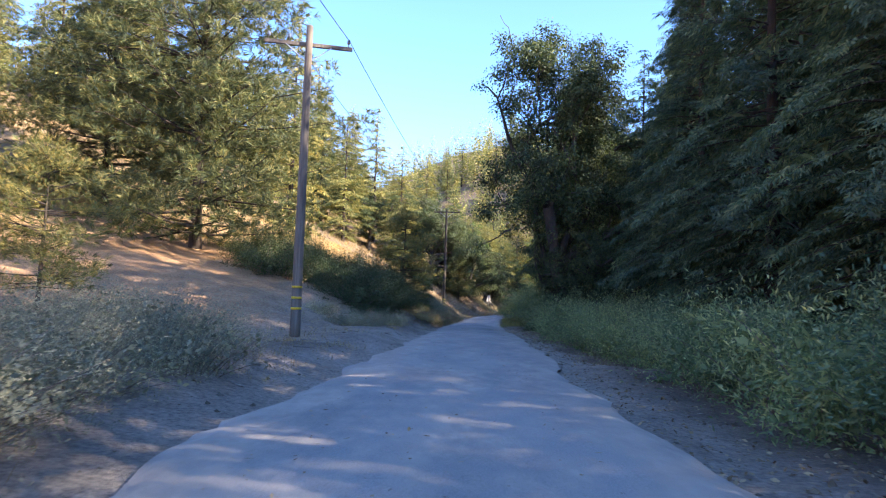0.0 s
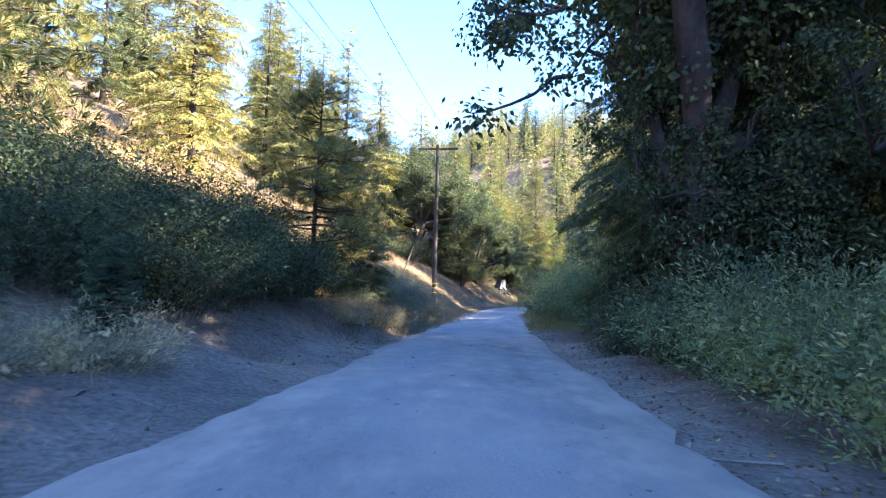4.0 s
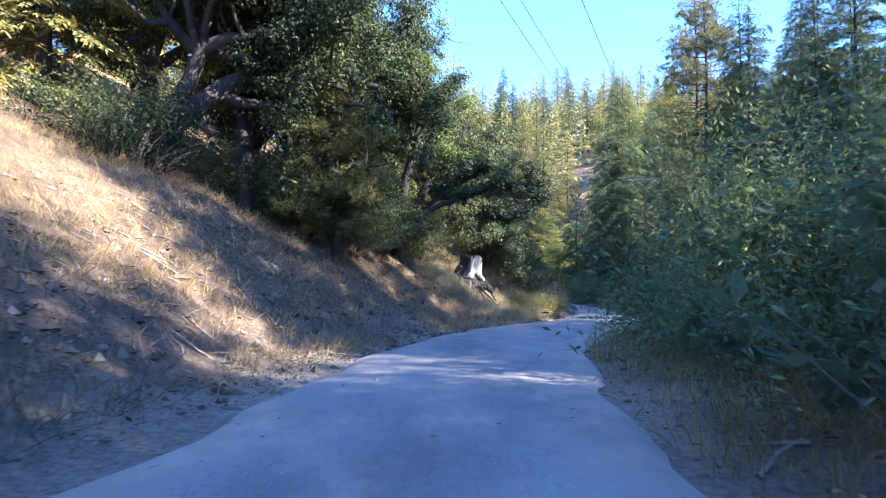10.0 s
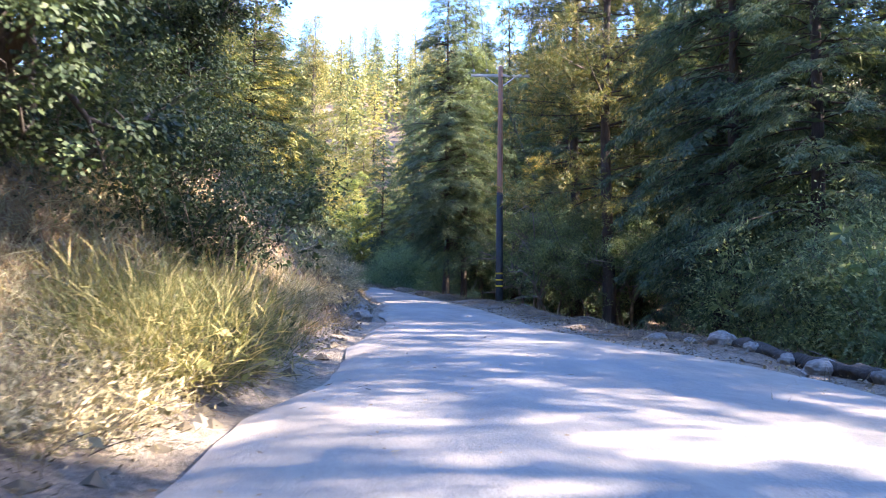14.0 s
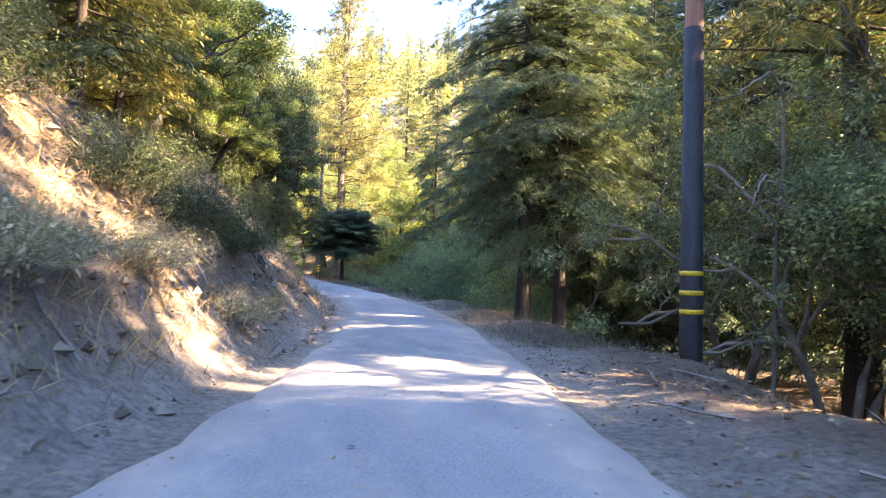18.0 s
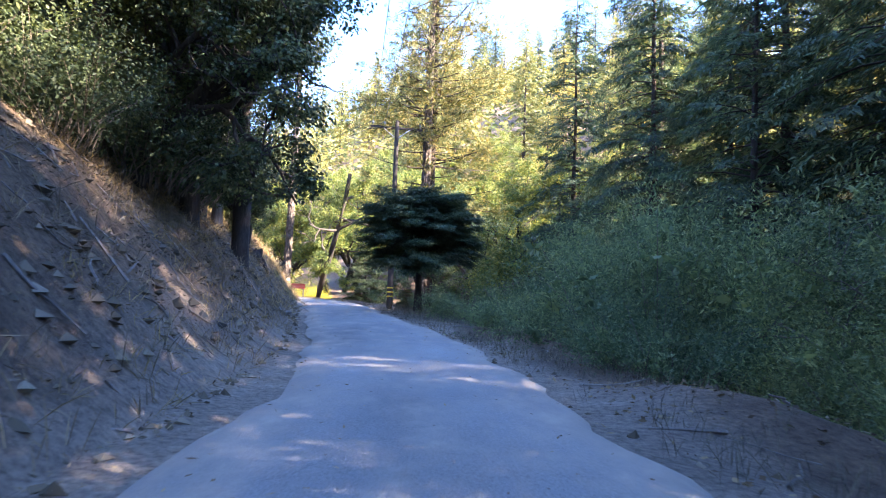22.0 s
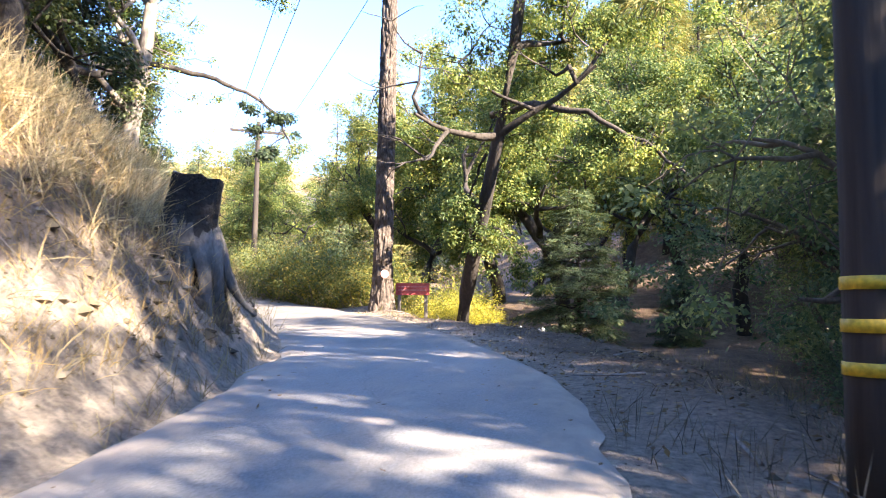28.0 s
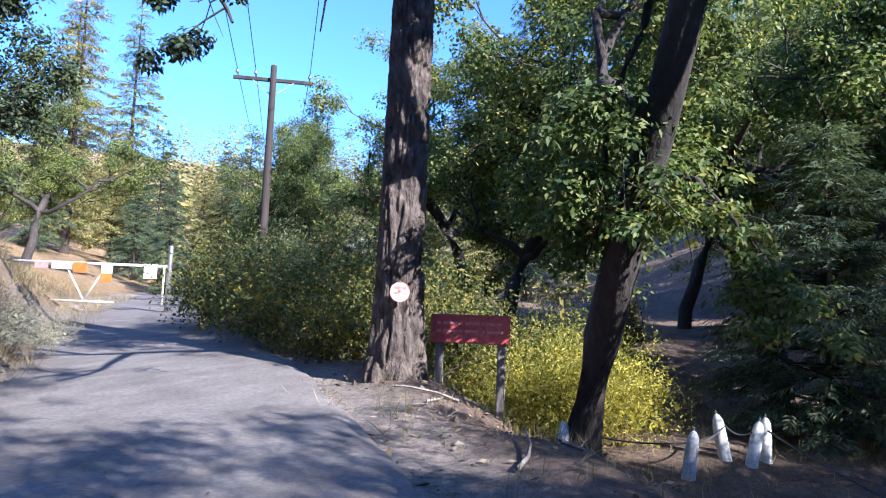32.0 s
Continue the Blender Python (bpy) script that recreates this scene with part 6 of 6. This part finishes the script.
def tree_disc():
    root = new("round_sign")
    bm = bmesh.new()
    bmesh.ops.create_cone(bm, cap_ends=True, segments=28, radius1=0.118, radius2=0.118, depth=0.012)
    part("plate", bm, M_WHITE, root)
    ring = bmesh.new()
    loops = [[ring.verts.new((r * math.cos(math.pi * k / 14), r * math.sin(math.pi * k / 14), z)) for k in range(28)] for r, z in ((0.106, 0.006), (0.106, 0.009), (0.119, 0.009), (0.119, 0.004))]
    for p, q in zip(loops, loops[1:]):
        for k in range(28):
            ring.faces.new((p[k], p[(k + 1) % 28], q[(k + 1) % 28], q[k]))
    part("rim", ring, M_FADEDINK, root)
    part("bar", box_bm(0.15, 0.035, 0.004, 0, (0, 0.05, 0.0085)), M_FADEDINK, root)
    part("bar", box_bm(0.035, 0.05, 0.004, 0, (0, 0.03, 0.0125)), M_FADEDINK, root)
    part("bar", box_bm(0.16, 0.022, 0.004, 0, (0, -0.012, 0.0085)), M_FADEDINK, root)
    eye, at = Vector((14.6, 182.2, 3.2)), Vector((10.98, 189.66, 3.34))
    root.matrix_basis = Matrix.Translation(at) @ (eye - at).to_track_quat("Z", "Y").to_matrix().to_4x4()
    return tagged(root, "round white and red metal sign nailed to the pine", "sign")


sign_board()
tree_disc()


def white_post():
    bm = lathe_bm([(0.07, -0.3), (0.075, 0.0), (0.07, 0.3), (0.058, 0.42), (0.03, 0.47), (0.008, 0.485)], 12)
    for v in bm.verts:
        v.co.x += 0.008 * noise.noise(v.co * 6)
        v.co.y += 0.008 * noise.noise(v.co * 6 + Vector((4, 0, 0)))
    root = new("marker_post")
    part("shaft", bm, M_WHITE, root, smooth=True)
    part("cap_nail", lathe_bm([(0.008, 0.46), (0.008, 0.52), (0.003, 0.525)], 6), M_METAL, root)
    return tagged(root, "short white painted post at the road edge", "post", "white posts")


WP = [(12.6, 191.3, 0), (14.05, 192.4, 6), (14.5, 193.4, -9), (14.85, 193.4, 10), (15.05, 193.8, 0), (17.1, 189.7, -5)]
first = white_post()
for n, (x, y, tl) in enumerate(WP):
    m = pose(x, y, ground_at(x, y), tl, tl * 0.7, 30 * n) @ Matrix.Diagonal((1.1, 1.1, 1.15, 1))
    if n:
        copy_thing(first, m)
    else:
        first.matrix_basis = m
for (x1, y1, _), (x2, y2, _) in zip(WP[:5], WP[1:6]):
    wire((x1, y1, ground_at(x1, y1) + 0.47), (x2, y2, ground_at(x2, y2) + 0.47), 0.08, "fence_wire")


def swing_gate():
    root = new("swing_gate")
    z0 = ground_at(-1.3, 198.8)
    root.matrix_basis = pose(-1.3, 198.8, z0, 0, 0, 205)
    w = 5.6
    part("post", lathe_bm([(0.075, -0.4), (0.075, 2.1), (0.07, 2.13), (0.02, 2.15)], 14), M_METAL, root, smooth=True)
    p2 = part("post", lathe_bm([(0.075, -0.4), (0.075, 1.9), (0.07, 1.93), (0.02, 1.95)], 14), M_METAL, root, smooth=True)
    p2.matrix_basis = pose(w, 0, 0)
    top = lathe_bm([(0.04, 0.06), (0.04, w - 0.08)], 10)
    part("rail", top, M_WHITE, root, smooth=True).matrix_basis = pose(0, 0, 1.5, 0, 90, 0)
    low = lathe_bm([(0.03, 0.0), (0.03, 1.9)], 10)
    part("rail", low, M_WHITE, root, smooth=True).matrix_basis = pose(1.6, 0, 0.35, 0, 90, 0)
    for lean in (-30, 30):
        part("brace", lathe_bm([(0.028, 0), (0.028, 1.3)], 10), M_WHITE, root, smooth=True).matrix_basis = pose(2.5, 0, 0.38, 0, lean, 0)
    part("hinge_bar", lathe_bm([(0.03, 0.3), (0.03, 1.48)], 10), M_WHITE, root, smooth=True).matrix_basis = pose(0.16, 0, 0)
    for x, ww, hh, mt in ((0.55, 0.4, 0.45, M_WHITE), (1.85, 0.34, 0.32, M_WHITE), (2.65, 0.4, 0.32, M_SIGNORANGE), (3.2, 0.6, 0.2, M_WHITE), (3.8, 0.4, 0.2, M_FADEDINK)):
        part("board", box_bm(ww, 0.015, hh, 0.004, (x, 0.06, 1.46 - hh * 0.3)), mt, root)
    part("board", box_bm(0.32, 0.015, 0.28, 0.004, (1.85, 0.062, 1.08)), M_SIGNORANGE, root)
    return tagged(root, "white pipe gate hung with orange and white boards", "gate")


swing_gate()

# ---- ground cover ----
M_DEADGRASS = leaf_material("dead_stalks", [(0.0, (0.07, 0.06, 0.05)), (0.5, (0.17, 0.145, 0.12)), (1.0, (0.36, 0.31, 0.25))], 0.4, 0.15, 0.85)
M_PALESTRAW = leaf_material("bleached_grass", [(0.0, (0.22, 0.185, 0.13)), (0.5, (0.42, 0.37, 0.27)), (1.0, (0.62, 0.56, 0.43))], 0.5, 0.3, 0.8)
M_SAGEGRASS = leaf_material("grey_weed", [(0.0, (0.06, 0.07, 0.055)), (0.5, (0.13, 0.14, 0.11)), (1.0, (0.28, 0.25, 0.19))], 0.4, 0.2, 0.85)


def scatter_points(n, y0, y1, d0, d1, seed, patch=0.0, size=2.5):
    rng = np.random.default_rng(seed)
    y, d = rng.uniform(y0, y1, n), rng.uniform(d0, d1, n)
    x = road_x(y) + d
    keep = lattice(x, y, size, seed + 50) > patch - rng.random(n) * 0.5
    x, y = x[keep], y[keep]
    return np.c_[x, y, land(x, y)], rng


def grass(name, n, y0, y1, d0, d1, seed, height, mat, label, patch=-0.2, wide=0.007, lean=0.35, tuft=5, size=2.5):
    p, rng = scatter_points(n // tuft, y0, y1, d0, d1, seed, patch, size)
    p = np.repeat(p, tuft, 0) + np.c_[rng.normal(size=(len(p) * tuft, 2)) * 0.06, np.full(len(p) * tuft, -0.02)]
    k = np.repeat(0.5 + rng.random(len(p) // tuft), tuft)
    way = unit(rng.normal(size=p.shape) * lean + np.array([0, 0, 1.0]))
    v, f = blades(p, way, height * k * (0.6 + 0.6 * rng.random(len(p))), wide, rng, 0.12)
    tagged(mesh_object(name, v, f, mat), label, "grass", kind="stuff")


def litter(name, n, y0, y1, d0, d1, seed, size, label, patch=-0.3, slim=0.25):
    p, rng = scatter_points(n, y0, y1, d0, d1, seed, patch, 1.6)
    p[:, 2] += 0.02
    way = unit(rng.normal(size=p.shape) * np.array([1, 1, 0.25]))
    m = len(p)
    side = unit(np.cross(way, np.array([0, 0, 1.0]) + rng.normal(size=p.shape) * 0.4))
    ln = (size * (0.5 + rng.random(m)))[:, None]
    v = np.stack([p, p + way * ln * 0.5 + side * ln * slim, p + way * ln, p + way * ln * 0.5 - side * ln * slim], 1).reshape(-1, 3)
    tagged(mesh_object(name, v, np.arange(4 * m).reshape(-1, 4), M_LITTER), label, "leaf litter", kind="stuff")


def sticks(name, n, y0, y1, d0, d1, seed, label, length=0.7):
    p, rng = scatter_points(n, y0, y1, d0, d1, seed, -0.5)
    h = Heap()
    for q in p:
        az, ln = rng.random() * 6.28, length * rng.uniform(0.4, 1.4)
        s = np.linspace(-0.5, 0.5, 4)
        xy = q[:2] + np.c_[np.cos(az) * s, np.sin(az) * s] * ln + rng.normal(size=(4, 2)) * 0.03
        h.add(tube(np.c_[xy, land(xy[:, 0], xy[:, 1]) + 0.02 + 0.08 * rng.random() * (s + 0.5)], np.linspace(0.014, 0.006, 4) * rng.uniform(0.6, 1.6), 4))
    tagged(h.build(name, M_DEADWOOD), label, "twigs", kind="stuff")


grass("dry_slope_grass", 60000, 44, 82, -19, -4.4, 1, 0.42, M_STRAW, "tall dry straw grass on the sunlit slope", -0.5)
grass("upper_slope_grass", 40000, 46, 96, -34, -12, 21, 0.5, M_STRAW, "tall golden grass on the upper slope", -0.5, wide=0.02)
grass("dry_bank_grass", 50000, 80, 126, -11, -2.2, 2, 0.32, M_STRAW, "dry straw grass on the bank", -0.35, lean=0.6)
grass("pale_bank_grass", 70000, 97.5, 112, -9.5, -2.7, 24, 0.4, M_PALESTRAW, "bleached matted grass below the oaks", -0.35, lean=0.85, wide=0.009, size=1.8)
grass("dry_cut_grass", 40000, 126, 172, -9, -2.0, 3, 0.24, M_STRAW, "dry straw grass on the cut bank", 0.15, lean=0.7)
grass("dry_corner_grass", 30000, 168, 190, -8.5, -2.0, 4, 0.34, M_STRAW, "dry straw grass round the charred stump", -0.6, lean=0.6)
grass("stump_tufts", 9000, 175, 181, -5.6, -2.6, 25, 0.55, M_PALESTRAW, "long bleached grass hanging round the charred stump", -0.2, lean=0.7, wide=0.008, tuft=24, size=0.8)
grass("verge_grass", 12000, 54, 94, 1.8, 4.5, 5, 0.4, M_GREENGRASS, "green and dry grass on the verge", -0.3)
grass("lit_tufts", 5000, 62, 71, 2.0, 4.6, 23, 0.7, M_STRAW, "pale grass tufts on the verge", 0.1)
grass("creek_grass", 12000, 128, 178, 1.7, 4.2, 6, 0.3, M_DEADGRASS, "thin dry grass on the road shoulder", 0.15)
grass("start_grass", 9000, 0, 44, -9, -2.6, 7, 0.22, M_STRAW, "thin dry grass on the turnout", 0.1)
grass("junction_grass", 12000, 186, 212, 3.0, 16, 8, 0.3, M_GREENGRASS, "thin grass under the oaks", 0.0)
litter("leaf_litter_right", 42000, 0, 190, 1.8, 6.5, 11, 0.06, "brown leaf litter on the road shoulder")
litter("leaf_litter_left", 80000, 78, 186, -7.5, -1.9, 12, 0.038, "grey and brown leaf litter on the bank")
grass("dead_stems", 60000, 78, 184, -9, -2.0, 16, 0.34, M_DEADGRASS, "grey dead weed stems on the bank", -0.15, lean=0.8, wide=0.01, size=1.6)
grass("grey_weeds", 45000, 44, 78, -8, -2.2, 17, 0.5, M_SAGEGRASS, "grey-green weeds under the sagebrush", -0.2, lean=0.5)
grass("shoulder_weeds", 14000, 94, 190, 2.4, 8, 18, 0.22, M_DEADGRASS, "sparse dead weeds on the shoulder", 0.1, lean=0.8)
grass("corner_weeds", 22000, 174, 206, -9, -1.5, 19, 0.42, M_STRAW, "dry straw grass on the corner bank", -0.6, lean=0.5)
litter("wood_chips", 70000, 84, 186, -7.0, -1.7, 20, 0.042, "grey bark chips and sticks on the bank", -0.4, 0.1)
litter("leaf_litter_start", 20000, 40, 80, -9, -2.0, 13, 0.06, "brown leaf litter on the verge", -0.3)
sticks("verge_sticks", 220, 0, 80, -8, -2.1, 22, "grey dead twigs scattered on the verge", 0.35)
sticks("bank_sticks", 1800, 80, 184, -7, -2.0, 14, "grey dead twigs scattered on the bank", 0.45)
sticks("shoulder_sticks", 300, 20, 190, 2.0, 7, 15, "grey dead twigs scattered on the shoulder")


def pebbles(name, n, y0, y1, d0, d1, seed, size, label):
    """Clods and small stones: squat eight-sided lumps."""
    p, rng = scatter_points(n, y0, y1, d0, d1, seed, -0.4, 1.5)
    m = len(p)
    r = (size * (0.35 + rng.random(m) ** 3 * 1.6))[:, None, None]
    o = np.array([[1, 0, 0], [0, 1, 0], [-1, 0, 0], [0, -1, 0], [0, 0, 0.7], [0, 0, -0.5]], float)
    v = p[:, None] + o[None] * r * rng.uniform(0.6, 1.3, (m, 6, 1)) + rng.normal(size=(m, 6, 3)) * r * 0.15
    f = np.array([[0, 1, 4], [1, 2, 4], [2, 3, 4], [3, 0, 4], [1, 0, 5], [2, 1, 5], [3, 2, 5], [0, 3, 5]])
    tagged(mesh_object(name, v.reshape(-1, 3), (f[None] + 6 * np.arange(m)[:, None, None]).reshape(-1, 3), M_CLOD), label, "stones", kind="stuff")


M_CLOD = leaf_material("clods_and_stones", [(0.0, (0.08, 0.065, 0.05)), (0.7, (0.17, 0.14, 0.11)), (1.0, (0.3, 0.26, 0.22))], 0.5, 0.0, 0.95)
pebbles("bank_clods", 15000, 78, 190, -7, -1.8, 31, 0.06, "clods and small stones on the bank")
pebbles("shoulder_stones", 7000, -2, 192, 1.5, 6, 32, 0.035, "small stones on the road shoulder")
pebbles("verge_stones", 1300, -2, 80, -5.5, -1.9, 33, 0.03, "small stones on the verge")


def road_debris(n):
    """Leaves and twig bits that lie on the asphalt, more of them towards the edges."""
    rng = np.random.default_rng(41)
    y = rng.uniform(0, 186, n)
    d = rng.choice([-1, 1], n) * (1 - rng.random(n) ** 1.7) * 1.4
    z = road_z(y) + 0.02 + 0.035 * (1 - (d / 1.9) ** 2) + 0.014
    p = np.c_[road_x(y) + d, y, z]
    way = unit(np.c_[rng.normal(size=(n, 2)), rng.normal(size=n) * 0.08])
    v, f = blades(p, way, 0.025 + 0.07 * rng.random(n) ** 2, 0.012 + 0.03 * rng.random(n) ** 2, rng, 0.0, np.tile([0, 0, 1.0], (n, 1)), 0.2)
    tagged(mesh_object("road_debris", v, f, M_LITTER), "dry leaves and twig bits scattered on the asphalt", "leaf litter", kind="stuff")


road_debris(3200)


def far_woods():
    """The wooded hills all round: small conifers too many to count."""
    rng = np.random.default_rng(90)
    x, y = rng.uniform(-190, 230, 9000), rng.uniform(-60, 430, 9000)
    d = x - road_x(y)
    keep = (d < -42) | ((d > 48) & (y < 215)) | ((y > 232) & (np.abs(d) > 14))
    keep &= (y > -20) & (x > -130) & (x < 170)
    keep &= rng.random(9000) < np.where(y > 228, 0.55, 0.2)
    x, y = x[keep], y[keep]
    z = land(x, y)
    n, m = len(x), 170
    h = 7 + 17 * rng.random(n) ** 1.6
    t = np.sort(rng.random((n, m)), 1)
    az = rng.random((n, m)) * 6.28
    r = 0.2 * h[:, None] * (1 - t) ** 0.8 * rng.uniform(0.1, 0.85, (n, m))
    p = np.stack([x[:, None] + np.cos(az) * r, y[:, None] + np.sin(az) * r, z[:, None] + h[:, None] * (0.04 + 0.9 * t)], -1).reshape(-1, 3)
    way = unit(np.stack([np.cos(az), np.sin(az), np.full_like(az, -0.25) + 0.9 * t ** 3], -1).reshape(-1, 3))
    ln = (0.078 * h[:, None] * ((1 - t) ** 0.7 * 0.8 + 0.15)).ravel()
    v, f = blades(p, way, ln, ln * 0.5, rng, 0.1)
    tagged(mesh_object("wooded_hills", v, f, M_SUNFIR), "conifer forest covering the far hills, sunlight painted into its needles", "forest", kind="stuff")


far_woods()
